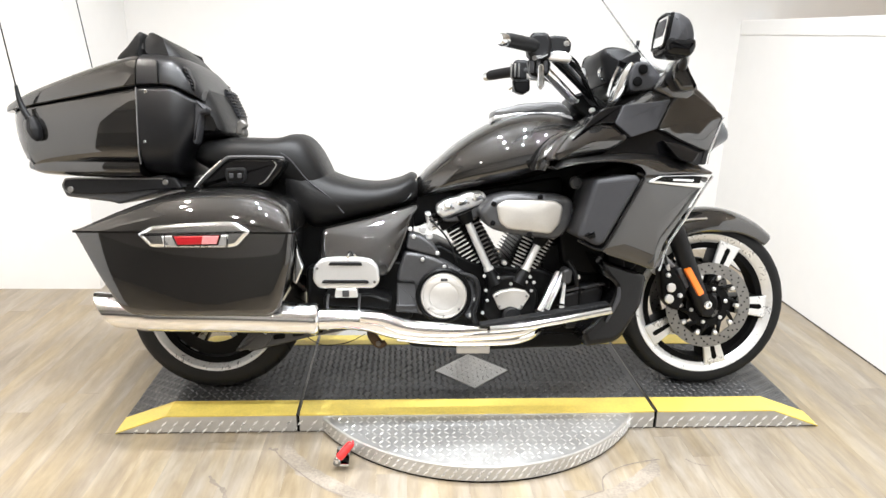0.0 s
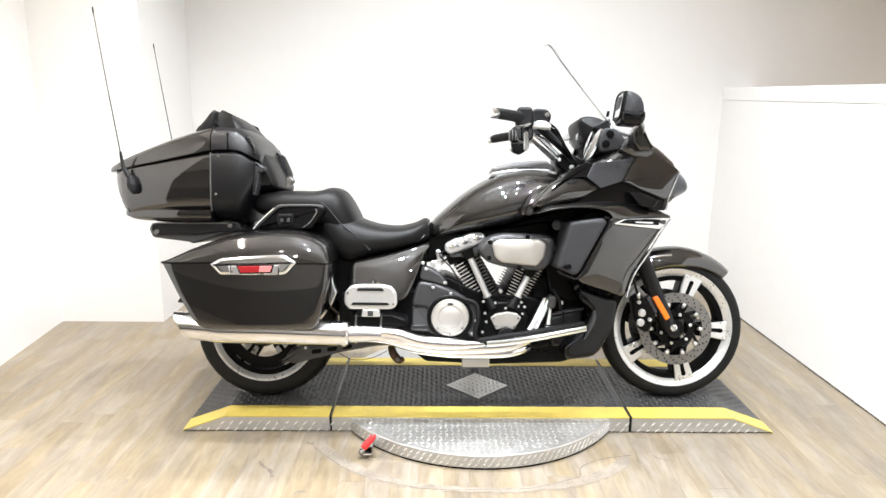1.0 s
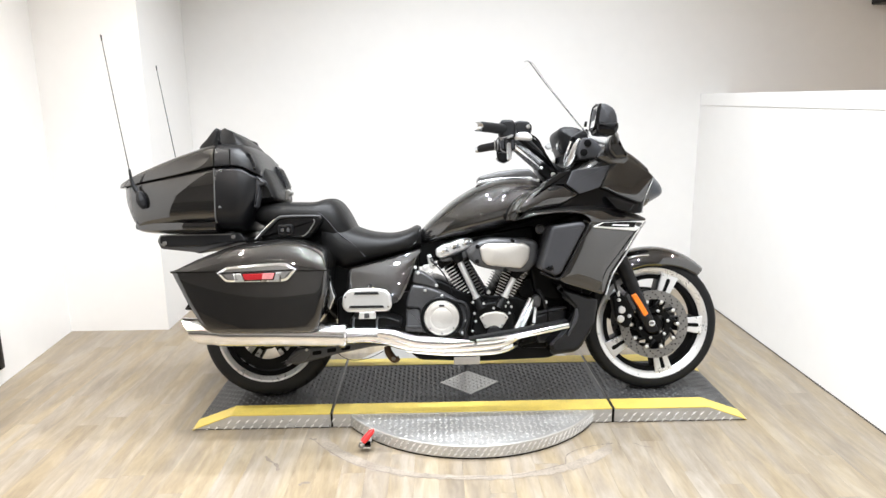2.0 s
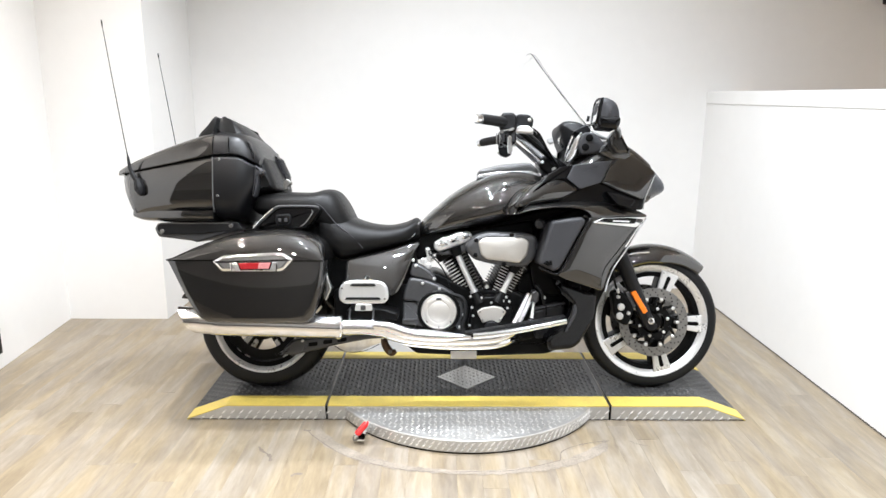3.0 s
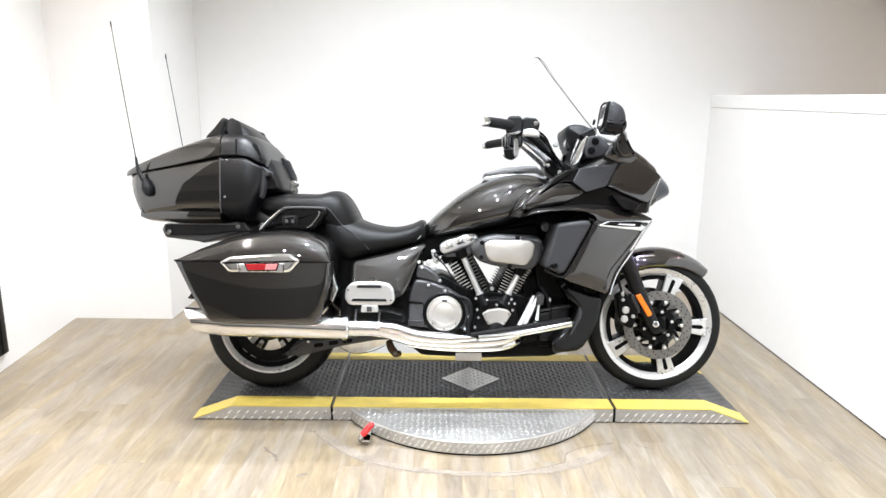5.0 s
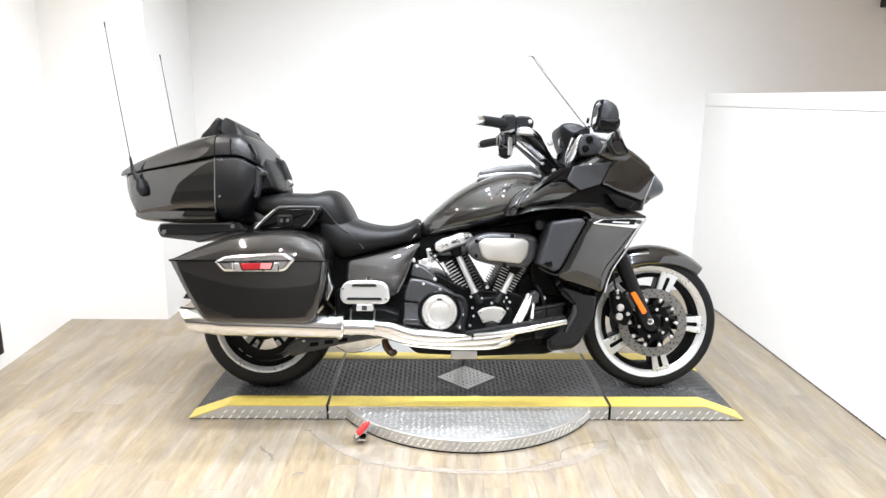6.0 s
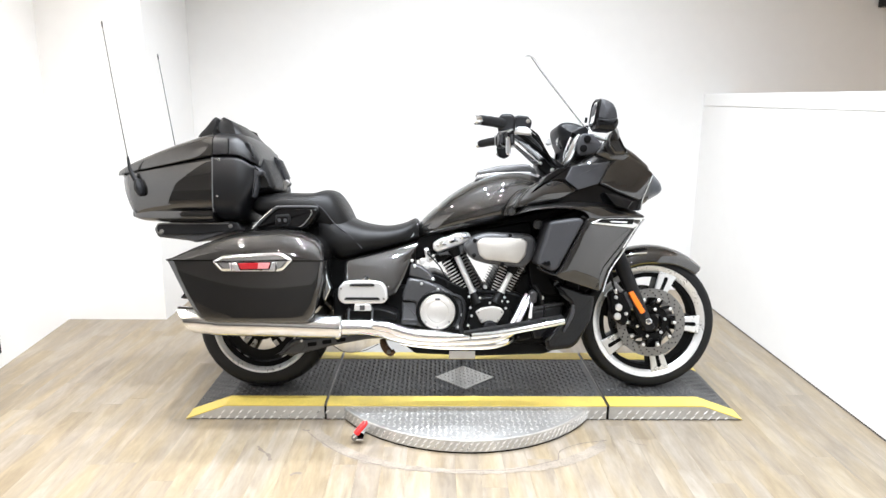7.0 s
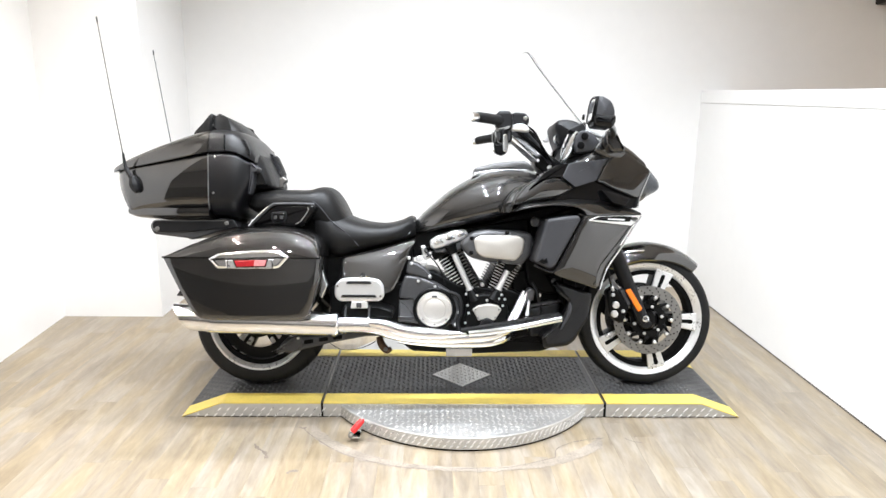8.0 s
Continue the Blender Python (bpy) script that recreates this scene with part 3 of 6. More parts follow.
floor_patch()
scuff([(-0.631, -0.309), (-0.59, -0.367), (-0.485, -0.478), (-0.39, -0.54), (-0.25, -0.595), (-0.12, -0.614), (0.04, -0.61), (0.17, -0.602), (0.348, -0.534)], 0.0022, "thin curved dark crack worn into the plank floor")
scuff([(0.348, -0.534), (0.365, -0.471), (0.423, -0.427), (0.49, -0.402), (0.568, -0.386)], 0.002, "thin crooked dark crack worn into the plank floor")
scuff([(0.648, -0.386), (0.674, -0.413), (0.715, -0.426)], 0.002, "short dark crack in the plank floor")
scuff([(-0.65, -0.3), (-0.635, -0.31), (-0.62, -0.305)], 0.006, "short grey scrape on the plank floor")
scuff([(-0.796, -0.436), (-0.776, -0.468), (-0.742, -0.5), (-0.726, -0.541)], 0.006, "short dark grey scrape on the plank floor")
scuff([(-0.63, -0.645), (-0.618, -0.629), (-0.592, -0.629)], 0.006, "short grey scrape on the plank floor")
floor_planks()

# ---- the motorcycle ----
LEAN, CONTACT = 10.0, DECK_Z - 0.002
bike = tagged(new("touring_motorcycle"), "dark brown metallic touring motorcycle with chrome exhaust on a side stand", "motorcycle")
FW, RW = (0.826, 0.299), (-0.858, 0.291)


def P(name, bm, mat, parent=None, label="", **k):
    return part(name, bm, mat, parent or bike, label, **k)


def both(name, make, mat, parent=None, label="", **k):
    """The same part on the right side and, mirrored, on the left."""
    a = P(name, make(), mat, parent, label, **k)
    b = P(name, mirrored(make()), mat, parent, label, **k)
    return a, b


def tyre_profile(R, w, rim):
    pts = []
    for k in range(15):
        a = math.pi * k / 14
        pts.append((rim + (R - rim) * math.sin(a) ** 0.62, -w * math.cos(a) * (0.82 + 0.18 * math.sin(a))))
    return pts + [(rim - 0.012, w * 0.7), (rim - 0.012, -w * 0.7)]


def wheel(x, z, R, w, rim, front):
    root = P("front_wheel" if front else "rear_wheel", lathe([(0.035, -0.075), (0.045, -0.06), (0.045, 0.06), (0.035, 0.075), (0.012, 0.08)], x, z, 24), M_ENGINE)
    P("tyre", lathe(tyre_profile(R, w, rim), x, z, 96, True), M_RUBBER, root, "black rubber road tyre")
    rw = w * 0.8
    lip = 0.027 if front else 0.02
    prof = [(rim + 0.004, -rw), (rim + 0.002, -rw - 0.004), (rim - 0.006, -rw - 0.003), (rim - lip, -rw + 0.012), (rim - lip - 0.008, -rw + 0.02), (rim - lip - 0.008, rw - 0.02), (rim - lip, rw - 0.012), (rim - 0.006, rw + 0.003), (rim + 0.004, rw)]
    P("rim", lathe(prof, x, z, 96, True), M_RIM, root, "machined silver alloy rim")
    band = [(rim - lip - 0.001, -rw + 0.0125), (rim - lip - 0.021, -rw + 0.015), (rim - lip - 0.021, rw - 0.015), (rim - lip - 0.001, rw - 0.0125)]
    P("rim_well", lathe(band, x, z, 96, True), M_PIT, root)
    P("valve_stem", tube([(x + 0.2 * math.cos(2.2), -0.02, z + 0.2 * math.sin(2.2)), (x + 0.175 * math.cos(2.2), -0.03, z + 0.175 * math.sin(2.2))], 0.005, 8), M_ENGINE, root)

    def turned(bm, a0):
        bmesh.ops.rotate(bm, cent=(0, 0, 0), matrix=Matrix.Rotation(radians(-a0), 3, "Y"), verts=bm.verts[:])
        bmesh.ops.translate(bm, vec=(x, 0, z), verts=bm.verts[:])
        return bm
    for k in range(5):
        a0 = -3.5 + 72 * k if front else -54 + 72 * k
        r0, r1 = (0.118, rim - 0.019) if front else (0.09, rim - 0.013)
        body = [(0.045, -0.024), (0.045, 0.024), (r0, 0.03), (r1 - 0.02, 0.04), (r1, 0.05), (r1, -0.05), (r1 - 0.02, -0.04), (r0, -0.03)]
        sp = P("spoke", turned(panel(body, 0.03, -0.04, 0.006, 0.006, seg=2), a0), M_ENGINE, root)
        face = [(r0, -0.026), (r0, 0.026), (r1 - 0.03, 0.0355), (r1 - 0.012, 0.038), (r1, 0.043), (r1, -0.043), (r1 - 0.012, -0.038), (r1 - 0.03, -0.0355)]
        P("spoke_face", turned(panel(face, -0.03, -0.0475, 0.005, 0.004, seg=2), a0), M_RIM, sp, "machined silver spoke face")
        # The slot isn't cut: a black panel paints its shade.
        slot = [(r0 - 0.004, -0.007), (r0 - 0.004, 0.007), (r1 - 0.036, 0.0085), (r1 - 0.024, 0.0095), (r1 - 0.016, 0.006), (r1 - 0.016, -0.006), (r1 - 0.024, -0.0095), (r1 - 0.036, -0.0085)]
        P("spoke_slot", turned(panel(slot, -0.03, -0.0482, 0.004, 0.0005, seg=2), a0), M_PIT, sp, "black panel for the shaded slot between twin spokes")
    return root


front = wheel(*FW, 0.297, 0.062, 0.244, True)
rear = wheel(*RW, 0.289, 0.095, 0.216, False)


def brake_disc(parent, x, z, y, r):
    d = P("brake_disc", lathe([(r * 0.74, -0.0025), (r, -0.0025), (r, 0.0025), (r * 0.74, 0.0025)], x, z, 72, True, y0=y), M_STEEL, parent, "drilled steel brake disc")
    P("disc_carrier", lathe([(0.05, -0.004), (r * 0.52, -0.004), (r * 0.52, 0.004), (0.05, 0.004)], x, z, 36, True, y0=y), M_ENGINE, d)
    for k in range(10):
        a = 2 * math.pi * k / 10
        P("rivet", lathe([(0.0075, 0), (0.0075, -0.006), (0.005, -0.008), (0.002, -0.008)], x + r * 0.69 * math.cos(a), z + r * 0.69 * math.sin(a), 12, y0=y), M_BRIGHT, d)
        P("bobbin_lug", panel([(x + r * q * math.cos(a + o), z + r * q * math.sin(a + o)) for q, o in ((0.6, -0.05), (0.76, -0.13), (0.76, 0.13), (0.6, 0.05))], y + 0.003, y - 0.0035, 0.003, 0.001, seg=2), M_STEEL, d)
    for k in range(6):
        a = 2 * math.pi * (k + 0.25) / 6
        P("carrier_bolt", bolt(x + 0.062 * math.cos(a), y - 0.004, z + 0.06 * math.sin(a), 0.007, 0.006), M_BRIGHT, d)
    for k in range(10):
        a = 2 * math.pi * (k + 0.12) / 10
        b = a + 0.3
        P("carrier_arm", tube([(x + 0.07 * math.cos(b), y, z + 0.07 * math.sin(b)), (x + r * 0.72 * math.cos(a), y, z + r * 0.72 * math.sin(a))], [0.008, 0.006], 8), M_ENGINE, d)
    # Small black discs paint the dark of the drilled holes.
    holes = joined(*[lathe([(0.0032, 0), (0.0032, -0.0007), (0.001, -0.0007)], x + r * q * math.cos(2 * math.pi * (k + o) / 22), z + r * q * math.sin(2 * math.pi * (k + o) / 22), 6, y0=y - 0.0025) for k in range(22) for q, o in ((0.8, 0), (0.87, 0.33), (0.94, 0.66))])
    P("drill_holes", holes, M_BLACK, d)["kind"] = "stuff"
    return d


for s in (-1, 1):
    brake_disc(front, *FW, s * 0.078, 0.149)
P("axle_nut", lathe([(0.014, 0), (0.014, -0.012), (0.009, -0.014), (0.008, -0.006), (0.002, -0.006)], FW[0] - 0.03, FW[1] + 0.014, 16, y0=-0.132), M_CHROME, front)


def tread_grooves(x, z, R, w, rim, parent, n):
    """Slanting dark strips laid on a tyre's shoulders, painting the shade of its grooves."""
    verts, faces = [], []
    for k in range(n):
        for s in (-1, 1):
            for i in range(6):
                a = math.pi / 2 + radians(6 + 11 * i)
                r = rim + (R - rim) * math.sin(a) ** 0.62 + 0.0007
                y = -s * w * math.cos(a) * (0.82 + 0.18 * math.sin(a)) * 1.004
                c = 2 * math.pi * (k + 0.13 * i + (0.5 if s > 0 else 0)) / n
                half = 0.008 * (1 - 0.12 * i)
                for d in (-half, half):
                    verts.append((x + r * math.cos(c + d), y, z + r * math.sin(c + d)))
                if i:
                    m = len(verts)
                    faces.append((m - 4, m - 3, m - 1, m - 2))
    P("tread_grooves", mesh(verts, faces), M_GROOVE, parent)["kind"] = "stuff"


tread_grooves(*FW, 0.297, 0.062, 0.244, front, 34)
tread_grooves(*RW, 0.289, 0.095, 0.216, rear, 30)

# forks, caliper and front mudguard
def fork(s):
    f = P("fork_leg", tube([(0.797, s * 0.112, 0.295), (0.737, s * 0.112, 0.43), (0.667, s * 0.112, 0.59), (0.60, s * 0.112, 0.74)], [0.026, 0.029, 0.033, 0.033], 18, 4), M_MATTE, None, "dark grey fork leg")
    P("axle_clamp", panel([(0.762, 0.335), (0.787, 0.35), (0.832, 0.287), (0.818, 0.267), (0.787, 0.27)], s * 0.09, s * 0.128, 0.008, 0.006), M_MATTE, f)
    P("reflector", panel([(0.707, 0.434), (0.727, 0.444), (0.781, 0.355), (0.763, 0.342)], s * 0.132, s * 0.148, 0.006, 0.004), M_ORANGE, f, "orange plastic reflector")
    c = P("brake_caliper", panel([(0.628, 0.43), (0.66, 0.45), (0.70, 0.41), (0.728, 0.36), (0.70, 0.29), (0.668, 0.3), (0.64, 0.34)], s * 0.085, s * 0.135, 0.012, 0.01), M_ENGINE, f)
    for x, z, r in ((0.668, 0.372, 0.0155), (0.663, 0.333, 0.0155), (0.70, 0.345, 0.008), (0.655, 0.415, 0.008)):
        bm = lathe([(r, 0), (r, -0.006), (r * 0.8, -0.009), (r * 0.2, -0.0095)], x, z, 18, y0=-0.135)
        P("piston_cap", bm if s < 0 else mirrored(bm), M_BRIGHT, c)
    P("brake_hose", tube([(0.655, s * 0.13, 0.44), (0.64, s * 0.14, 0.475), (0.632, s * 0.13, 0.53), (0.625, s * 0.11, 0.6)], 0.005, 8), M_RUBBER, c, "black rubber brake hose")
    P("hose_union", tube([(0.657, s * 0.13, 0.43), (0.652, s * 0.132, 0.452)], 0.0075, 10), M_BRIGHT, c)
    P("caliper_bracket", panel([(0.69, 0.43), (0.705, 0.44), (0.738, 0.375), (0.722, 0.36)], s * 0.08, s * 0.125, 0.004, 0.004), M_CASE, c)
    return f


for s in (-1, 1):
    fork(s)


def mudguard(x, z, R, a0, a1, w, drop, taper=6):
    loops = []
    n = 40
    for k in range(n + 1):
        a = radians(a0 + (a1 - a0) * k / n)
        tip = min(1, k / 4, (n - k) / taper + 0.12)
        ring = []
        for j in range(13):
            b = math.pi * (j / 12 - 0.5)
            rr = R - drop * (1 - math.cos(b) ** 0.7) * (0.55 + 0.45 * tip)
            ring.append((x + rr * math.cos(a), w * math.sin(b) * (0.6 + 0.4 * tip), z + rr * math.sin(a)))
        for j in range(12, -1, -1):
            b = math.pi * (j / 12 - 0.5)
            rr = R - 0.005 - drop * (1 - math.cos(b) ** 0.7) * (0.55 + 0.45 * tip)
            ring.append((x + rr * math.cos(a), (w - 0.004) * math.sin(b) * (0.6 + 0.4 * tip), z + rr * math.sin(a)))
        loops.append(ring)
    return rings(loops)


P("front_mudguard", mudguard(FW[0], FW[1], 0.338, 132, 46, 0.085, 0.075, 20), M_PAINT, None, "dark brown metallic front mudguard")
P("mudguard_trim", tube([(0.70, -0.084, 0.588), (0.74, -0.087, 0.598), (0.80, -0.087, 0.602)], 0.0035, 8), M_CHROME, None, "thin chrome strip")

# exhaust
mz = 0.333
P("muffler", tube([(-0.985, -0.36, mz + 0.004), (-0.95, -0.36, mz), (-0.75, -0.36, mz - 0.004), (-0.52, -0.36, mz - 0.012), (-0.487, -0.36, mz - 0.013), (-0.478, -0.36, mz - 0.013)], [0.048, 0.049, 0.049, 0.046, 0.045, 0.036], 32, 4), M_MUFFLER, None, "long polished chrome muffler")


def muffler_tip():
    loops = []
    for t, r in ((0, 0.049), (0.3, 0.0505), (0.7, 0.052), (1, 0.0525), (1.0, 0.048), (0.6, 0.044)):
        ring = []
        for k in range(32):
            a = 2 * math.pi * k / 32
            x = -0.965 - t * (0.118 + 0.034 * math.sin(a))
            ring.append((x, -0.36 + r * math.cos(a), mz + 0.004 + 0.01 * t + r * math.sin(a)))
        loops.append(ring)
    return rings(loops)


P("muffler_tip", muffler_tip(), M_MUFFLER, None, "slash-cut chrome exhaust tip")
P("muffler_clamp", lathe([(0.05, 0), (0.05, 0.012), (0.044, 0.012), (0.044, 0)], 0, 0, 32, True), M_CHROME).matrix_basis = pose(-0.49, -0.36, mz - 0.013, 0, 0, 90)
P("exhaust_pipe", tube([(-0.48, -0.358, 0.318), (-0.40, -0.352, 0.318), (-0.33, -0.345, 0.31), (-0.27, -0.335, 0.29), (-0.2, -0.325, 0.272), (-0.06, -0.315, 0.262), (0.1, -0.305, 0.268), (0.165, -0.29, 0.283), (0.205, -0.25, 0.292), (0.23, -0.18, 0.30)], [0.032, 0.032, 0.034, 0.034, 0.03, 0.026, 0.024, 0.023, 0.022, 0.02], 20, 5), M_MUFFLER, None, "chrome exhaust pipe sweeping under the engine")
P("second_pipe", tube([(-0.25, -0.30, 0.255), (-0.1, -0.295, 0.238), (0.08, -0.285, 0.236), (0.15, -0.27, 0.244), (0.19, -0.235, 0.252), (0.22, -0.18, 0.256)], 0.0205, 16, 5), M_MUFFLER, None, "chrome exhaust pipe")
hs = P("heat_shield", tube([(-0.36, -0.372, 0.328), (-0.3, -0.37, 0.32), (-0.22, -0.358, 0.293), (-0.1, -0.345, 0.28), (0.02, -0.337, 0.279)], [0.016, 0.022, 0.023, 0.021, 0.008], 16, 5), M_MUFFLER, None, "chrome heat shield")
for x in (-0.45, -0.36):
    P("strap", lathe([(0.036, 0), (0.036, 0.006), (0.033, 0.006), (0.033, 0)], 0, 0, 28, True), M_CHROME, hs).matrix_basis = pose(x, -0.354, 0.318, 0, 0, 90)

# saddlebags
BAG = [(-1.131, 0.585), (-1.05, 0.63), (-0.922, 0.678), (-0.815, 0.696), (-0.709, 0.701), (-0.623, 0.687), (-0.562, 0.651), (-0.541, 0.586)]


def lid_shell():
    top = curve(BAG, 3)
    loops = []
    for s, y in ((0.0, -0.18), (0.0, -0.17), (0.93, -0.17), (1.0, -0.22), (1.0, -0.3), (0.97, -0.35), (0.9, -0.392), (0.76, -0.425), (0.55, -0.442), (0.25, -0.452), (0.0, -0.455), (0.0, -0.44)):
        loops.append([(p[0], y, 0.586 + max(p[1] - 0.586, 0.0) * s) for p in top])
    bm = rings(loops, False, False, False)
    bmesh.ops.remove_doubles(bm, verts=bm.verts[:], dist=1e-5)
    bmesh.ops.holes_fill(bm, edges=bm.edges[:])
    return bm


def along(pts, v):
    """x at the height v on a broken line of (x, z) that falls in z."""
    for (xa, za), (xb, zb) in zip(pts, pts[1:]):
        if zb <= v:
            return xa + (xb - xa) * (za - v) / (za - zb)
    return pts[-1][0]


def saddlebag():
    """The shell of a bag: a softly bowed face that rolls over at its ends and foot, with walls behind it."""
    left = [(-1.128, 0.582), (-1.073, 0.468), (-1.026, 0.383), (-1.008, 0.362), (-0.985, 0.347)]
    right = [(-0.541, 0.582), (-0.55, 0.494), (-0.571, 0.40), (-0.585, 0.365), (-0.605, 0.347)]
    nu, nv = 44, 26

    def roll(d, r):
        return r - math.sqrt(max(r * r - (r - d) ** 2, 0)) if d < r else 0.0
    verts, faces = [], []
    for j in range(nv + 1):
        v = (1 - math.cos(math.pi / 2 * (1 - j / nv)))
        z = 0.347 + (0.582 - 0.347) * v
        xl, xr = along(left, z), along(right, z)
        for i in range(nu + 1):
            u = 0.5 - 0.5 * math.cos(math.pi * i / nu)
            x = xl + (xr - xl) * u
            bow = 0.014 * (1 - (2 * u - 1) ** 2) + 0.003 * math.sin(math.pi * v)
            y = -0.439 - bow + (1 - 0.85 * v * v) * roll(x - xl, 0.014) * 0.5 + 0.6 * roll(xr - x, 0.03) + 0.8 * roll(z - 0.347, 0.016)
            verts.append((x, y, z))
    w = nu + 1
    for j in range(nv):
        for i in range(nu):
            faces.append((j * w + i, j * w + i + 1, (j + 1) * w + i + 1, (j + 1) * w + i))
    rim = [j * w for j in range(nv, -1, -1)][::-1] + [nv * w + i for i in range(1, w)] + [j * w + nu for j in range(nv - 1, -1, -1)] + [i for i in range(nu - 1, 0, -1)]
    n0 = len(verts)
    for k in rim:
        verts.append((verts[k][0] * 0.985 - 0.012, -0.17, min(verts[k][2] + 0.004, 0.582)))
    m = len(rim)
    for k in range(m):
        faces.append((rim[k], rim[(k + 1) % m], n0 + (k + 1) % m, n0 + k))
    faces.append(tuple(n0 + k for k in range(m)))
    return mesh(verts, faces)


def bag(side):
    f = (lambda b: b) if side < 0 else mirrored
    root = P("saddlebag", f(saddlebag()), M_PAINT, None, "dark brown metallic hard saddlebag")
    P("lid", f(lid_shell()), M_PAINT, root)
    P("seam", f(panel([(-1.128, 0.5805), (-0.541, 0.5805), (-0.541, 0.5875), (-1.128, 0.5875)], -0.2, -0.4525, 0.001, 0.001)), M_BLACK, root)
    b = P("lamp_bezel", f(panel([(-0.955, 0.58), (-0.917, 0.602), (-0.80, 0.612), (-0.719, 0.616), (-0.687, 0.614), (-0.649, 0.589), (-0.687, 0.546), (-0.708, 0.542), (-0.918, 0.542)], -0.44, -0.472, 0.008, 0.012)), M_CHROME, root, "chrome lamp bezel")
    P("bezel_insert", f(panel([(-0.886, 0.576), (-0.708, 0.58), (-0.716, 0.546), (-0.88, 0.545)], -0.46, -0.4765, 0.003, 0.003)), M_ALLOY, b)
    P("reflector", f(panel([(-0.852, 0.575), (-0.731, 0.578), (-0.738, 0.555), (-0.842, 0.552)], -0.465, -0.4805, 0.003, 0.002)), M_RED, b, "dark red plastic reflector")
    P("reflector_end", f(panel([(-0.775, 0.577), (-0.732, 0.5775), (-0.739, 0.5555), (-0.779, 0.5545)], -0.47, -0.4812, 0.002, 0.001)), M_PINK, b, "pale end of the reflector")
    P("reflector_frame", f(panel([(-0.858, 0.5775), (-0.726, 0.5805), (-0.735, 0.5515), (-0.845, 0.5485)], -0.46, -0.4785, 0.003, 0.001)), M_BLACK, b)
    for x in (-0.877, -0.712):
        P("bezel_joint", f(box(x - 0.001, x + 0.001, -0.478, -0.46, 0.545, 0.579)), M_BLACK, b)
    P("guard_seam", f(tube([(-1.012, -0.4, 0.392), (-0.914, -0.434, 0.384), (-0.69, -0.444, 0.384), (-0.655, -0.443, 0.402), (-0.585, -0.42, 0.404)], 0.0016, 6, 3)), M_CASE, root, "fine bright seam of the lower guard")
    P("latch", f(panel([(-0.548, 0.56), (-0.535, 0.50), (-0.525, 0.47), (-0.545, 0.42), (-0.558, 0.43), (-0.552, 0.5)], -0.3, -0.36, 0.006, 0.006)), M_CHROME, root, "chrome latch")
    return root


for s in (-1, 1):
    bag(s)

# top box
LIDS = [(-1.425, 0.912, 0.915, 0.93, 0.18, 4, 6), (-1.405, 0.913, 0.917, 0.947, 0.212, 4, 6), (-1.33, 0.927, 0.931, 0.985, 0.248, 4, 6), (-1.2, 0.953, 0.957, 1.04, 0.266, 4, 6), (-1.06, 0.983, 0.987, 1.088, 0.274, 4, 6), (-1.012, 0.991, 0.995, 1.097, 0.275, 4, 6)]
LIDF = [(-1.007, 0.992, 0.996, 1.098, 0.276, 4, 6), (-0.95, 0.995, 0.999, 1.097, 0.275, 3.8, 6), (-0.905, 0.99, 0.995, 1.088, 0.27, 3.5, 6), (-0.865, 0.972, 0.977, 1.055, 0.255, 3, 6), (-0.836, 0.955, 0.96, 0.995, 0.232, 2.6, 6)]
BODR = [(-1.418, 0.895, 0.902, 0.909, 0.14, 16, 5), (-1.402, 0.862, 0.893, 0.912, 0.185, 16, 5), (-1.376, 0.8, 0.876, 0.918, 0.222, 16, 5), (-1.345, 0.742, 0.87, 0.924, 0.245, 16, 5), (-1.30, 0.724, 0.87, 0.932, 0.26, 16, 4.5), (-1.15, 0.722, 0.88, 0.962, 0.271, 16, 3.8), (-1.012, 0.722, 0.89, 0.989, 0.275, 16, 3.8)]
BODF = [(-1.007, 0.727, 0.89, 0.99, 0.276, 16, 3.8), (-0.93, 0.724, 0.89, 0.992, 0.275, 16, 3.8), (-0.9, 0.735, 0.89, 0.986, 0.27, 16, 3.4), (-0.872, 0.79, 0.89, 0.97, 0.258, 12, 3), (-0.838, 0.87, 0.91, 0.953, 0.232, 10, 3)]
box_body = P("top_box", hull(BODR), M_PAINT, None, "dark brown metallic hard top box")
P("front_cover", hull(BODF), M_COVER, box_body, "satin black front cover")
lid = P("lid", hull(LIDS), M_PAINT, box_body)
P("lid_hinge_cover", hull(LIDF), M_COVER, lid, "satin black lid front")
P("lid_seal", hull([(-1.36, 0.9, 0.91, 0.925, 0.235, 3, 3), (-1.2, 0.94, 0.95, 0.965, 0.258, 3, 3), (-1.01, 0.98, 0.99, 1.0, 0.271, 3, 3), (-0.9, 0.97, 0.985, 0.998, 0.264, 3, 3)]), M_BLACK, lid)
both("corner_latch", lambda: panel([(-0.85, 0.958), (-0.835, 0.945), (-0.815, 0.932), (-0.822, 0.915), (-0.836, 0.915), (-0.84, 0.87), (-0.852, 0.825), (-0.862, 0.83), (-0.856, 0.88)], -0.2, -0.25, 0.006, 0.008), M_GREY, box_body, "grey plastic hinge latch")
for z, x in ((0.974, -0.982), (0.83, -0.99)):
    P("screw", bolt(x, -0.2765, z, 0.005, 0.004), M_CHROME, box_body)
P("lower_tray", hull([(-1.352, 0.735, 0.755, 0.775, 0.218, 6, 3), (-1.3, 0.722, 0.752, 0.776, 0.245, 8, 3), (-1.15, 0.719, 0.752, 0.777, 0.262, 8, 3), (-1.014, 0.719, 0.752, 0.777, 0.265, 8, 3)]), M_PAINT, box_body, "dark brown metallic lower tray")
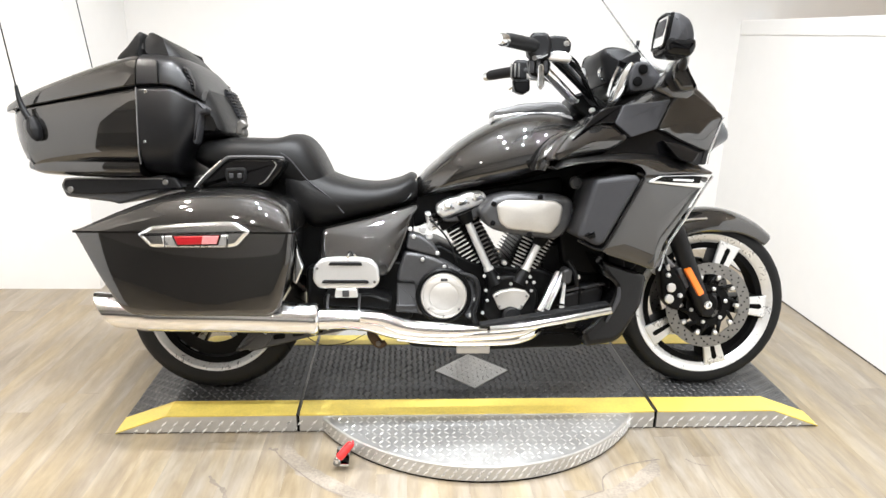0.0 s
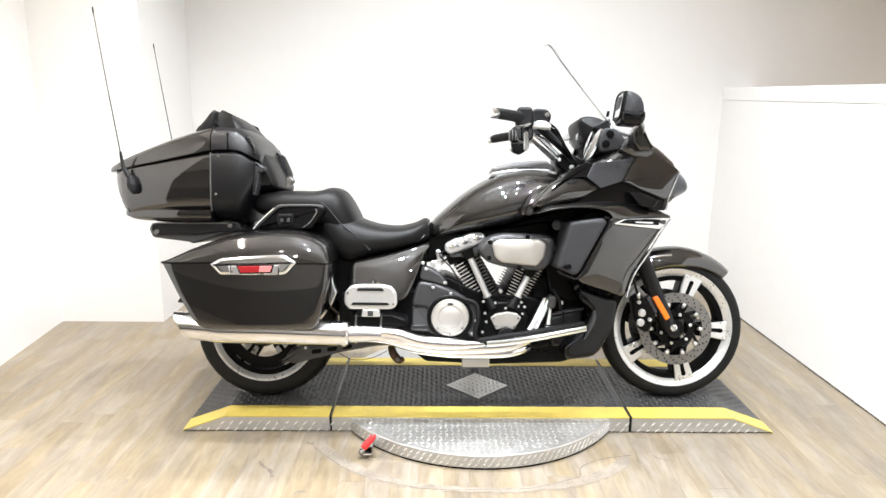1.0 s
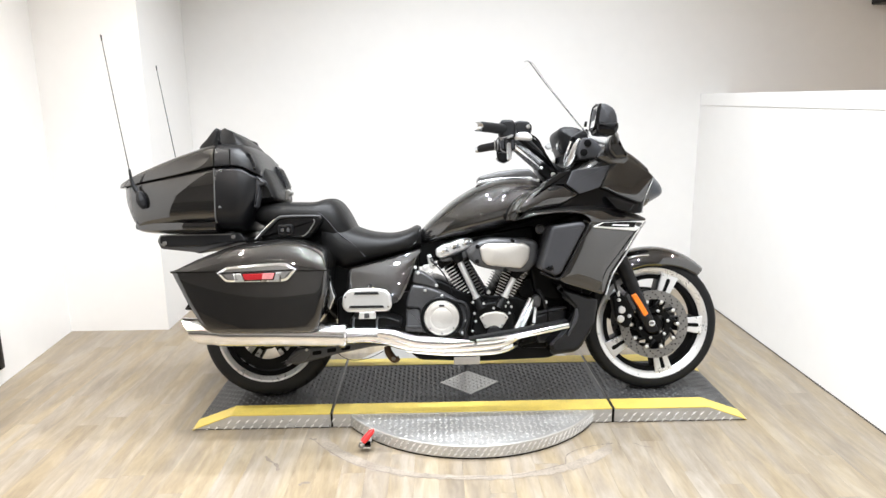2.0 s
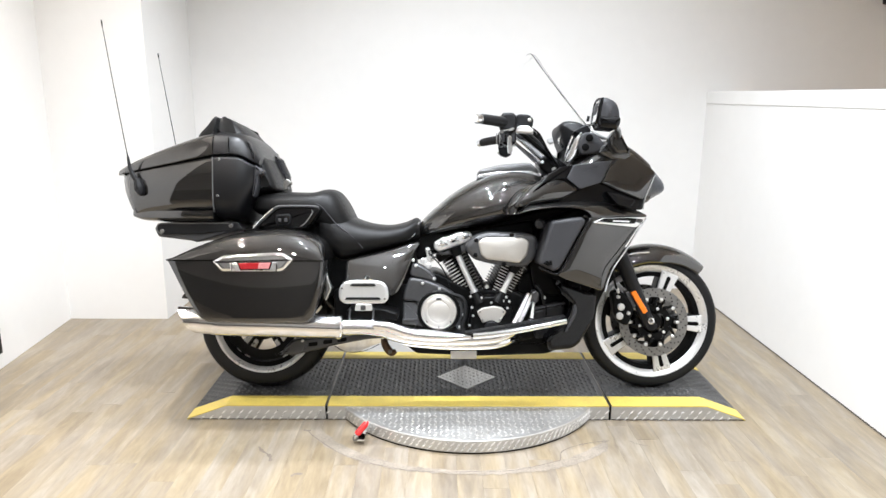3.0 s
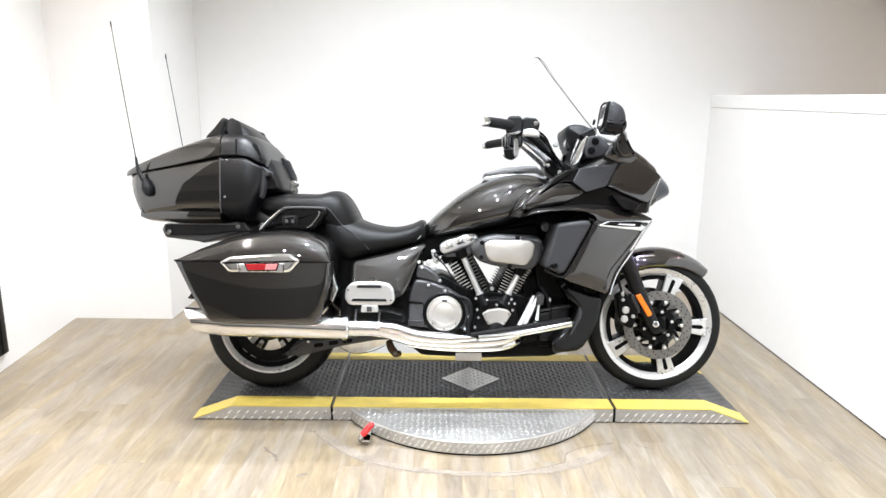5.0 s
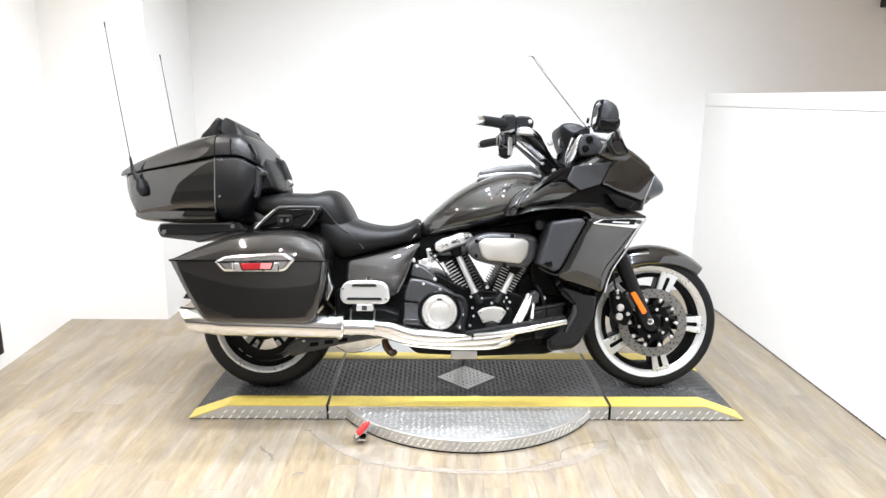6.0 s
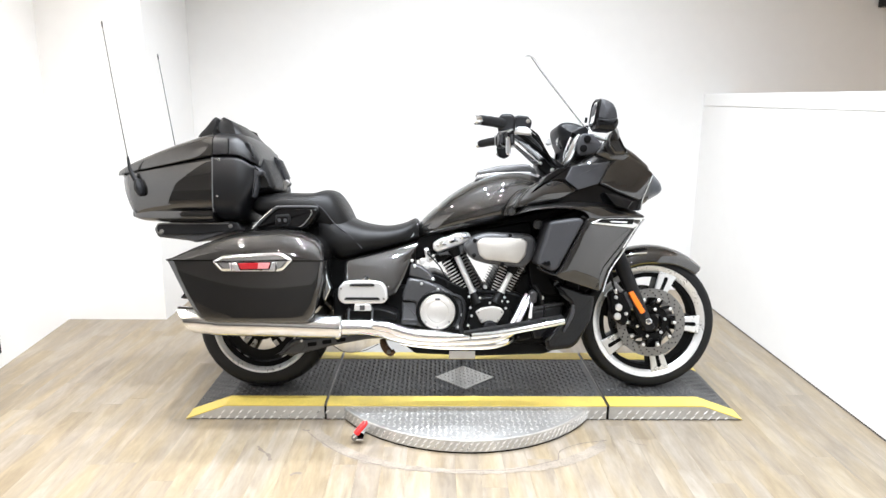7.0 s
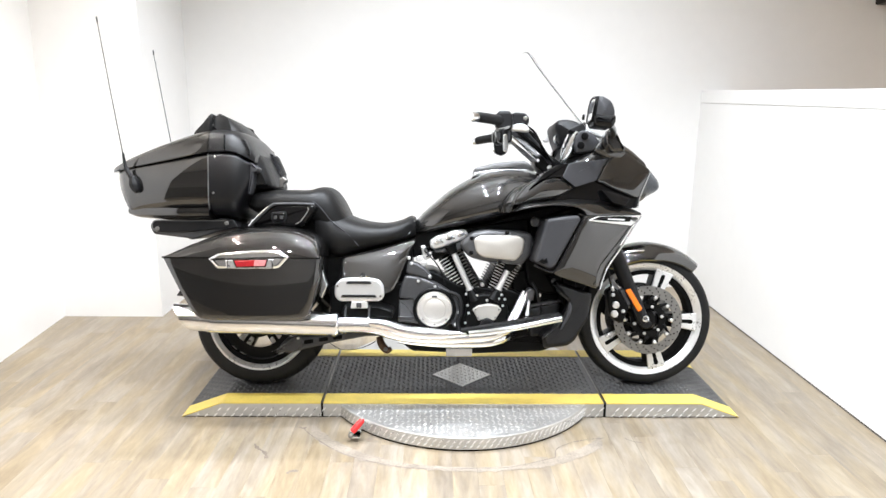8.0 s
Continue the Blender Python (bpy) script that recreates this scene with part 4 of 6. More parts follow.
P("tray_seam", hull([(-1.355, 0.776, 0.778, 0.780, 0.225, 6, 6), (-1.15, 0.776, 0.778, 0.780, 0.2625, 6, 6), (-1.014, 0.776, 0.778, 0.780, 0.2655, 6, 6)]), M_BLACK, box_body)
both("lid_seam", lambda: box(-0.947, -0.943, -0.277, -0.2, 0.996, 1.06), M_BLACK, lid)
both("edge_piping", lambda: tube([(-1.0095, -0.2765, 0.985), (-1.0095, -0.277, 0.88), (-1.0095, -0.274, 0.80), (-1.0095, -0.262, 0.765)], 0.0022, 6), M_PAD, box_body, "thin grey edge piping")
both("side_grille", lambda: panel([(-0.884, 1.052), (-0.872, 1.046), (-0.852, 1.005), (-0.85, 0.978), (-0.862, 0.982), (-0.868, 1.012)], -0.15, -0.249, 0.004, 0.003), M_BLACK, box_body, "slim black speaker grille")
for k in range(6):
    x, z = -0.878 + 0.0035 * k, 1.043 - 0.0105 * k
    both("grille_bar", lambda: tube([(x - 0.004, -0.25, z + 0.004), (x + 0.01, -0.25, z - 0.003)], 0.0013, 5), M_GREY, box_body)
P("tail_lamp", hull([(-1.37, 0.80, 0.85, 0.9, 0.17, 3, 3), (-1.34, 0.78, 0.84, 0.9, 0.2, 3, 3)], flat=True), M_RED, box_body, "red tail lamp")


def aerial(s):
    f = (lambda b: b) if s < 0 else mirrored
    a = P("aerial_base", f(slab([(-1.311, 0.9), (-1.3, 0.898), (-1.285, 0.865), (-1.283, 0.838), (-1.292, 0.825), (-1.306, 0.832), (-1.321, 0.855), (-1.32, 0.885)], 0.017, 0.008, 0.01, 0.004, yc=-0.272)), M_MATTE, None, "black aerial base")
    P("spring", f(tube([(-1.306, -0.275, 0.878), (-1.322, -0.276, 0.905), (-1.336, -0.276, 0.938), (-1.344, -0.276, 0.985)], [0.01, 0.0095, 0.0075, 0.0045], 12)), M_MATTE, a)
    P("whip", f(tube([(-1.344, -0.276, 0.98), (-1.39, -0.275, 1.23), (-1.44, -0.272, 1.51)], [0.0022, 0.0018, 0.0014], 8)), M_ENGINE, a, "thin black whip aerial")
    P("tip", f(tube([(-1.4375, -0.2722, 1.495), (-1.4405, -0.272, 1.517)], 0.0028, 8)), M_ENGINE, a)


for s in (-1, 1):
    aerial(s)

bracket = P("top_box_bracket", slab([(-1.275, 0.697), (-1.265, 0.714), (-1.031, 0.72), (-0.968, 0.733), (-0.91, 0.694), (-1.007, 0.671), (-1.104, 0.64), (-1.123, 0.647), (-1.26, 0.663)], 0.2, 0.01, 0.008), M_CASE, None, "dark grey luggage bracket")
both("bracket_plate", lambda: panel([(-1.261, 0.712), (-1.234, 0.72), (-0.962, 0.722), (-0.932, 0.727), (-0.908, 0.692), (-1.003, 0.686), (-1.085, 0.675), (-1.228, 0.671), (-1.259, 0.684)], -0.19, -0.212, 0.008, 0.004), M_MATTE, bracket, "matte black side plate")
both("plate_edge", lambda: tube([(-1.24, -0.211, 0.6745), (-1.257, -0.212, 0.687), (-1.257, -0.212, 0.709), (-1.234, -0.212, 0.7185), (-1.1, -0.212, 0.7195), (-0.965, -0.212, 0.7205)], 0.0026, 6, 4), M_STEEL, bracket, "thin bright metal edge")
for x, z in ((-1.238, 0.686), (-0.957, 0.71)):
    P("bolt", bolt(x, -0.212, z, 0.009, 0.005), M_STEEL, bracket)
P("rear_light_bar", slab([(-1.2, 0.40), (-1.17, 0.44), (-1.0, 0.5), (-1.0, 0.38)], 0.13, 0.01, 0.01), M_ENGINE)

# seats
back = P("backrest", slab([(-1.006, 1.152), (-0.994, 1.16), (-0.955, 1.134), (-0.923, 1.106), (-0.872, 1.045), (-0.832, 0.985), (-0.795, 0.906), (-0.785, 0.862), (-0.82, 0.85), (-0.9, 0.85), (-0.98, 0.97), (-1.012, 1.08)], 0.20, 0.025, 0.055, 0.012, soft=True), M_LEATHER, None, "padded black leather passenger backrest", angle=85)
P("backrest_shell", slab([(-1.1, 1.068), (-1.064, 1.118), (-1.034, 1.155), (-1.022, 1.157), (-1.012, 1.145), (-1.006, 1.08), (-0.98, 0.97), (-1.05, 1.0)], 0.19, 0.014, 0.02, 0.004, soft=True), M_LEATHER, back, "black leather backrest shell", angle=85)
P("shell_seam", slab([(-1.012, 1.142), (-1.009, 1.146), (-1.003, 1.1), (-1.006, 1.09)], 0.203, 0.001, 0.001), M_SEAM, back)
P("speaker_pod", panel([(-0.858, 1.022), (-0.836, 1.016), (-0.802, 0.945), (-0.796, 0.908), (-0.815, 0.9), (-0.84, 0.955)], 0.08, 0.2, 0.006, 0.006), M_MATTE, back, "black speaker pod")
for k in range(8):
    z = 0.928 + 0.0105 * k
    e = -0.796 - 0.0046 * k
    P("grille_slat", box(e - 0.02, e + 0.006, 0.07, 0.17, z, z + 0.0045, 0.001), M_GREY, back)
P("hinge_bracket", panel([(-0.758, 0.858), (-0.756, 0.896), (-0.74, 0.906), (-0.724, 0.892), (-0.727, 0.88), (-0.738, 0.876), (-0.738, 0.858)], -0.12, -0.15, 0.004, 0.005), M_STEEL, back, "grey metal backrest bracket")
seat = P("passenger_seat", hull([(-0.88, 0.76, 0.80, 0.835, 0.17, 3, 2.5), (-0.84, 0.74, 0.80, 0.848, 0.19, 3, 2.5), (-0.74, 0.72, 0.79, 0.853, 0.205, 3.2, 2.5), (-0.64, 0.70, 0.79, 0.853, 0.21, 3.2, 2.5), (-0.593, 0.67, 0.78, 0.866, 0.205, 3, 2.5), (-0.55, 0.64, 0.75, 0.862, 0.2, 2.8, 2.5), (-0.51, 0.62, 0.71, 0.82, 0.185, 2.6, 2.5), (-0.475, 0.62, 0.68, 0.752, 0.16, 2.5, 2.5)]), M_LEATHER, None, "black leather passenger seat")
P("rider_seat", hull([(-0.60, 0.62, 0.70, 0.80, 0.19, 2.6, 3), (-0.55, 0.575, 0.67, 0.788, 0.205, 2.6, 3), (-0.5, 0.556, 0.65, 0.758, 0.21, 2.7, 3), (-0.415, 0.586, 0.65, 0.725, 0.208, 2.8, 3), (-0.321, 0.612, 0.66, 0.714, 0.2, 2.8, 3), (-0.25, 0.632, 0.675, 0.728, 0.175, 2.6, 3), (-0.208, 0.645, 0.69, 0.746, 0.14, 2.4, 3), (-0.188, 0.65, 0.69, 0.738, 0.115, 2.3, 3)]), M_LEATHER, None, "black leather dished rider seat")
both("seat_nose_trim", lambda: tube([(-0.236, -0.15, 0.653), (-0.214, -0.14, 0.674), (-0.2, -0.12, 0.7), (-0.192, -0.1, 0.725)], [0.002, 0.0035, 0.004, 0.002], 8), M_CHROME, seat, "small chrome seat nose trim")
both("seat_piping", lambda: tube([(-0.63, -0.203, 0.812), (-0.585, -0.205, 0.785), (-0.53, -0.205, 0.72), (-0.46, -0.206, 0.665), (-0.42, -0.207, 0.62)], 0.0025, 6), M_GREY, seat, "stitched seam piping")


def pod():
    p = P("side_panel", panel([(-0.845, 0.695), (-0.802, 0.74), (-0.758, 0.781), (-0.735, 0.79), (-0.602, 0.791), (-0.584, 0.78), (-0.592, 0.755), (-0.635, 0.70)], -0.12, -0.29, 0.012, 0.012), M_BLACK, None, "gloss black passenger side panel")
    P("chrome_trim", tube([(-0.842, -0.292, 0.702), (-0.802, -0.294, 0.741), (-0.758, -0.294, 0.78), (-0.73, -0.294, 0.789), (-0.602, -0.294, 0.79), (-0.588, -0.294, 0.782)], [0.004, 0.006, 0.006, 0.005, 0.004, 0.003], 8, 4), M_CASE, p, "grey metal grab trim")
    P("grab_edge", tube([(-0.846, -0.294, 0.7), (-0.806, -0.297, 0.743), (-0.766, -0.297, 0.779)], [0.003, 0.004, 0.003], 8, 4), M_CHROME, p, "bright grab edge")
    P("inner_trim", tube([(-0.615, -0.292, 0.775), (-0.61, -0.292, 0.765), (-0.64, -0.292, 0.722), (-0.66, -0.292, 0.71)], 0.0022, 6, 3), M_CHROME, p)
    P("knob", panel([(-0.757, 0.757), (-0.698, 0.76), (-0.693, 0.733), (-0.703, 0.713), (-0.747, 0.711), (-0.757, 0.727)], -0.285, -0.299, 0.01, 0.005), M_MATTE, p, "matte black oval knob")
    P("knob_face", panel([(-0.75, 0.751), (-0.704, 0.753), (-0.701, 0.734), (-0.708, 0.72), (-0.744, 0.718), (-0.75, 0.729)], -0.292, -0.302, 0.008, 0.003), M_BLACK, p)
    for o in (-0.012, 0.012):
        P("knob_rib", panel([(-0.726 + o - 0.006, 0.742), (-0.726 + o + 0.006, 0.742), (-0.726 + o + 0.006, 0.728), (-0.726 + o - 0.006, 0.728)], -0.3, -0.3035, 0.003, 0.001), M_CASE, p)


pod()
P("left_side_panel", panel([(-0.845, 0.695), (-0.758, 0.781), (-0.602, 0.791), (-0.592, 0.755), (-0.635, 0.70)], 0.12, 0.29, 0.012, 0.012), M_BLACK)
both("side_cover", lambda: panel([(-0.489, 0.573), (-0.339, 0.609), (-0.19, 0.648), (-0.185, 0.638), (-0.208, 0.604), (-0.25, 0.488), (-0.275, 0.44), (-0.3, 0.425), (-0.5, 0.43)], -0.12, -0.225, 0.02, 0.014, 0.012, vslope=0.4, z0=0.53), M_PAINT, None, "dark brown metallic side cover")
both("cover_crease", lambda: panel([(-0.395, 0.505), (-0.3, 0.53), (-0.215, 0.585), (-0.25, 0.488), (-0.275, 0.44), (-0.39, 0.44)], -0.2, -0.234, 0.012, 0.006, 0.006, vslope=0.25, z0=0.5), M_PAINT)
P("rear_frame", slab([(-0.93, 0.70), (-0.6, 0.76), (-0.48, 0.58), (-0.2, 0.62), (-0.2, 0.36), (-0.5, 0.36), (-0.56, 0.42), (-0.9, 0.6)], 0.15, 0.02, 0.01), M_ENGINE, None, "black frame and rear cowl")
P("gearbox", slab([(-0.54, 0.45), (-0.22, 0.47), (-0.2, 0.28), (-0.3, 0.27), (-0.54, 0.31)], 0.2, 0.02, 0.01), M_ENGINE, None, "black gearbox housing")
P("rear_mudguard", mudguard(RW[0], RW[1], 0.345, 150, 10, 0.115, 0.08), M_BLACK, None, "gloss black rear mudguard")
sw = P("swing_arm", panel([(-0.73, 0.225), (-0.40, 0.262), (-0.3, 0.29), (-0.3, 0.24), (-0.40, 0.235), (-0.54, 0.208), (-0.73, 0.16), (-0.76, 0.19)], -0.10, -0.16, 0.012, 0.008), M_CASE, None, "grey cast swing arm")
P("axle_plate", panel([(-0.775, 0.165), (-0.75, 0.2), (-0.7, 0.235), (-0.668, 0.239), (-0.657, 0.21), (-0.68, 0.176)], -0.12, -0.168, 0.008, 0.006), M_CASE, sw, "grey cast axle plate")
P("axle_plate_bolt", bolt(-0.676, -0.168, 0.229, 0.006, 0.006), M_BRIGHT, sw)
for x, z in ((-0.634, 0.213), (-0.572, 0.223), (-0.512, 0.232)):
    P("slot", panel([(x - 0.019, z + 0.006), (x + 0.019, z + 0.011), (x + 0.019, z - 0.006), (x - 0.019, z - 0.011)], -0.155, -0.1615, 0.006, 0.001), M_PIT, sw)
P("belt_pulley", lathe([(0.062, -0.01), (0.07, 0), (0.062, 0.012), (0.03, 0.02), (0.03, -0.02)], RW[0], RW[1], 36, True, y0=-0.1), M_ENGINE, rear)
P("rim_step", lathe([(0.15, -0.004), (0.168, -0.006), (0.168, 0.01), (0.15, 0.01)], RW[0], RW[1], 72, True, y0=-0.052), M_ENGINE, rear)
P("hub_cap", lathe([(0.03, 0), (0.03, -0.02), (0.02, -0.024), (0.004, -0.024)], RW[0], RW[1], 24, y0=-0.1), M_BRIGHT, rear)
P("rear_brake_disc", lathe([(0.116, -0.0025), (0.146, -0.0025), (0.146, 0.0025), (0.116, 0.0025)], RW[0], RW[1], 60, True, y0=-0.085), M_ENGINE, rear)

# tank
tank = P("fuel_tank", hull([(-0.198, 0.66, 0.68, 0.705, 0.07, 2.2, 2.5), (-0.17, 0.66, 0.69, 0.747, 0.115, 2.2, 2.5), (-0.11, 0.675, 0.71, 0.803, 0.155, 2.3, 2.5), (-0.04, 0.69, 0.735, 0.86, 0.18, 2.3, 2.5), (0.06, 0.705, 0.76, 0.918, 0.2, 2.3, 2.5), (0.15, 0.72, 0.785, 0.946, 0.21, 2.3, 2.5), (0.25, 0.745, 0.805, 0.952, 0.2, 2.3, 2.5), (0.34, 0.77, 0.83, 0.93, 0.18, 2.2, 2.5), (0.42, 0.79, 0.84, 0.9, 0.15, 2.2, 2.5)], 40), M_PAINT, None, "dark brown metallic fuel tank")
# Black tube drawn for the shade in the gap between tank and fairing.
both("tank_flare", lambda: tube([(0.163, -0.222, 0.757), (0.174, -0.224, 0.793), (0.197, -0.222, 0.836), (0.231, -0.212, 0.866), (0.274, -0.2, 0.884)], [0.003, 0.005, 0.005, 0.003], 8), M_SEAM, tank, "black strip for the shaded gap beside the fairing")
console = P("tank_console", slab([(0.06, 0.93), (0.066, 0.954), (0.152, 0.976), (0.24, 0.984), (0.286, 0.985), (0.312, 0.965), (0.326, 0.936), (0.286, 0.946), (0.149, 0.944)], 0.07, 0.008, 0.014, 0.002), M_PAD, tank, "grey padded tank console")
P("console_trim", slab([(0.055, 0.914), (0.062, 0.933), (0.149, 0.947), (0.287, 0.95), (0.326, 0.936), (0.336, 0.91), (0.288, 0.932), (0.144, 0.93)], 0.074, 0.004, 0.005), M_ALLOY, tank, "brushed metal console trim")
P("console_base", slab([(0.05, 0.905), (0.056, 0.916), (0.144, 0.932), (0.288, 0.934), (0.338, 0.914), (0.3, 0.9), (0.15, 0.9)], 0.078, 0.004, 0.005), M_BLACK, tank)
P("engine_backing", slab([(-0.26, 0.62), (-0.2, 0.68), (0.0, 0.69), (0.3, 0.74), (0.32, 0.58), (0.2, 0.59), (0.05, 0.59), (-0.1, 0.6), (-0.2, 0.56)], 0.075, 0.02, 0.01), M_ENGINE, None, "black wiring and throttle body mass")
P("frame_spine", slab([(-0.2, 0.66), (0.1, 0.715), (0.3, 0.77), (0.5, 0.82), (0.55, 0.7), (0.3, 0.66), (0.0, 0.66), (-0.2, 0.6)], 0.06, 0.02, 0.01), M_ENGINE)

# fairing
SL = dict(slope=0.35, x0=0.4)
cowl = P("front_cowl", hull([(0.40, 0.80, 0.88, 0.955, 0.25, 4, 2.5), (0.47, 0.80, 0.88, 1.0, 0.245, 4, 2.5), (0.56, 0.79, 0.88, 1.062, 0.224, 4, 2.5), (0.65, 0.785, 0.88, 1.074, 0.2, 4, 2.5), (0.72, 0.79, 0.88, 1.045, 0.177, 3.6, 2.5), (0.785, 0.81, 0.88, 0.996, 0.155, 3, 2.5)], 36), M_PAINT, None, "dark brown metallic front cowl with a pointed nose")
P("lamp_nose", hull([(0.784, 0.815, 0.88, 0.990, 0.15, 3, 2.5), (0.83, 0.84, 0.885, 0.953, 0.105, 2.2, 2.5), (0.86, 0.855, 0.882, 0.92, 0.072, 2.2, 2.2), (0.876, 0.868, 0.88, 0.898, 0.035, 2.2, 2.2)], 36), M_NOSE, cowl, "smoked glass headlamp nose")
both("cowl_side", lambda: panel([(0.551, 0.893), (0.602, 0.984), (0.626, 1.019), (0.672, 1.017), (0.731, 0.984), (0.79, 0.945), (0.796, 0.932), (0.743, 0.838), (0.73, 0.827), (0.701, 0.835), (0.622, 0.863), (0.582, 0.883)], -0.2, -0.297, 0.012, 0.005, 0.005, slope=0.3, x0=0.4, vslope=0.2, z0=0.88), M_PAINT, cowl)
both("headlamp_trim", lambda: tube([(0.795, -0.172, 0.937), (0.772, -0.187, 0.892), (0.745, -0.202, 0.837), (0.735, -0.21, 0.81), (0.729, -0.218, 0.786)], [0.0015, 0.002, 0.0025, 0.002, 0.002], 8), M_STEEL, cowl, "silver trim along the headlamp")
both("inner_fairing", lambda: panel([(0.257, 0.848), (0.328, 0.923), (0.377, 0.952), (0.429, 0.961), (0.399, 0.905), (0.358, 0.904), (0.305, 0.884)], -0.17, -0.3, 0.006, 0.003, slope=0.3, x0=0.4, vslope=0.2, z0=0.88), M_BLACK, None, "gloss black inner fairing facet")
both("fairing_arm", lambda: panel([(0.19, 0.79), (0.212, 0.828), (0.25, 0.868), (0.305, 0.9), (0.358, 0.908), (0.399, 0.903), (0.455, 0.863), (0.41, 0.836), (0.379, 0.821), (0.317, 0.81), (0.24, 0.792)], -0.12, -0.298, 0.014, 0.02, 0.006, slope=0.3, x0=0.4, vslope=0.2, z0=0.88), M_PAINT, None, "dark brown metallic fairing arm")
# Grey colour paints the reflection on this facet of the dark glossy fairing.
both("facet_panel", lambda: panel([(0.430, 0.96), (0.596, 0.983), (0.545, 0.892), (0.455, 0.864), (0.400, 0.905)], -0.17, -0.303, 0.006, 0.003, slope=0.3, x0=0.4, vslope=0.2, z0=0.88), M_GREY, None, "fairing facet with its grey reflection put into the colour")
# Black panel stands in for the shade of the recess below the cowl.
both("shadow_band", lambda: panel([(0.34, 0.80), (0.398, 0.834), (0.463, 0.872), (0.558, 0.903), (0.75, 0.842), (0.732, 0.784), (0.685, 0.783), (0.525, 0.804)], -0.15, -0.28, 0.008, 0.003, slope=0.3, x0=0.4, vslope=0.2, z0=0.88), M_BLACK, None, "gloss black band put in for the shaded recess")
both("fairing_blade", lambda: panel([(0.565, 0.858), (0.618, 0.85), (0.695, 0.822), (0.663, 0.79), (0.61, 0.8)], -0.2, -0.292, 0.01, 0.005, 0.003, slope=0.3, x0=0.4, vslope=0.6, z0=0.88), M_BLACK, None, "gloss black blade under the cowl")


def shoulder():
    """The paint band over the leg pocket: narrow at its tail, rolling outwards to a lip, and broad over the badge."""
    spans = [((0.198, 0.769), (0.199, 0.767)), ((0.234, 0.796), (0.238, 0.777)), ((0.283, 0.803), (0.283, 0.785)), ((0.37, 0.812), (0.365, 0.791)), ((0.45, 0.818), (0.435, 0.788)), ((0.52, 0.815), (0.476, 0.776)), ((0.575, 0.809), (0.494, 0.76)), ((0.625, 0.801), (0.508, 0.744)), ((0.675, 0.79), (0.59, 0.752)), ((0.715, 0.779), (0.665, 0.755)), ((0.745, 0.767), (0.74, 0.757))]
    tops = curve([a for a, b in spans], 3)
    feet = curve([b for a, b in spans], 3)
    loops = []
    for (xt, zt), (xb, zb) in zip(tops, feet):
        yt, yb = -0.296 + 0.3 * (xt - 0.4), -0.35 + 0.35 * (xb - 0.4)
        ring = [(xt, yt + 0.08, zt), (xt, yt + 0.006, zt)]
        for k in range(9):
            v = k / 8
            ring.append((xt + (xb - xt) * v, yt + (yb - yt) * (1 - (1 - v) ** 1.7), zt + (zb - zt) * v))
        ring += [(xb, yb + 0.006, zb - 0.003), (xb, yb + 0.1, zb - 0.001)]
        loops.append(ring)
    return rings(loops)


both("fairing_wing", shoulder, M_PAINT, None, "dark brown metallic fairing shoulder", angle=50)
both("fairing_flange", lambda: panel([(0.159, 0.756), (0.17, 0.792), (0.193, 0.835), (0.226, 0.864), (0.268, 0.884), (0.31, 0.87), (0.3, 0.81), (0.222, 0.772)], -0.17, -0.275, 0.012, 0.03, 0.012, slope=0.2, x0=0.22, vslope=0.25, z0=0.82), M_PAINT, None, "dark brown metallic flange between tank and fairing", angle=60)
low = both("lower_fairing", lambda: panel([(0.486, 0.753), (0.615, 0.747), (0.73, 0.746), (0.704, 0.716), (0.642, 0.625), (0.582, 0.54), (0.554, 0.452), (0.472, 0.48), (0.376, 0.511), (0.357, 0.529), (0.421, 0.638)], -0.16, -0.357, 0.016, 0.01, 0.016, slope=0.35, x0=0.4, vslope=-0.1, z0=0.7), M_PAINT, None, "dark brown metallic lower fairing panel")
for k, o in enumerate(low):
    f = (lambda b: b) if k == 0 else mirrored
    P("badge_plate", f(panel([(0.501, 0.734), (0.54, 0.749), (0.646, 0.752), (0.69, 0.751), (0.684, 0.735), (0.705, 0.728), (0.685, 0.712), (0.501, 0.729)], -0.36, -0.378, 0.003, 0.003, **SL)), M_BRIGHT, o, "thin chrome badge plate")
    P("badge_inlay", f(panel([(0.512, 0.735), (0.543, 0.7475), (0.646, 0.7505), (0.687, 0.7485), (0.679, 0.7275), (0.602, 0.7285)], -0.37, -0.3805, 0.002, 0.001, **SL)), M_ENGINE, o)
    P("badge_bar", f(panel([(0.578, 0.7355), (0.582, 0.7405), (0.656, 0.7385), (0.652, 0.732)], -0.375, -0.3825, 0.001, 0.0008, **SL)), M_LINEN, o)
    P("leading_edge", f(tube([(0.735, -0.245, 0.748), (0.706, -0.255, 0.712), (0.645, -0.276, 0.622), (0.583, -0.297, 0.536), (0.556, -0.306, 0.456)], 0.0038, 8, 4)), M_CHROME, o, "bright edge strip")
pockets = both("leg_pocket", lambda: panel([(0.328, 0.737), (0.448, 0.753), (0.464, 0.738), (0.364, 0.551), (0.342, 0.54), (0.28, 0.568), (0.307, 0.66)], -0.2, -0.372, 0.014, 0.012), M_GREY, None, "flat charcoal glove pocket door")
P("pocket_rim", tube([(0.452, -0.365, 0.756), (0.472, -0.365, 0.739), (0.42, -0.365, 0.638), (0.37, -0.365, 0.545), (0.343, -0.365, 0.53), (0.282, -0.365, 0.558)], 0.005, 8, 4), M_BLACK, pockets[0])
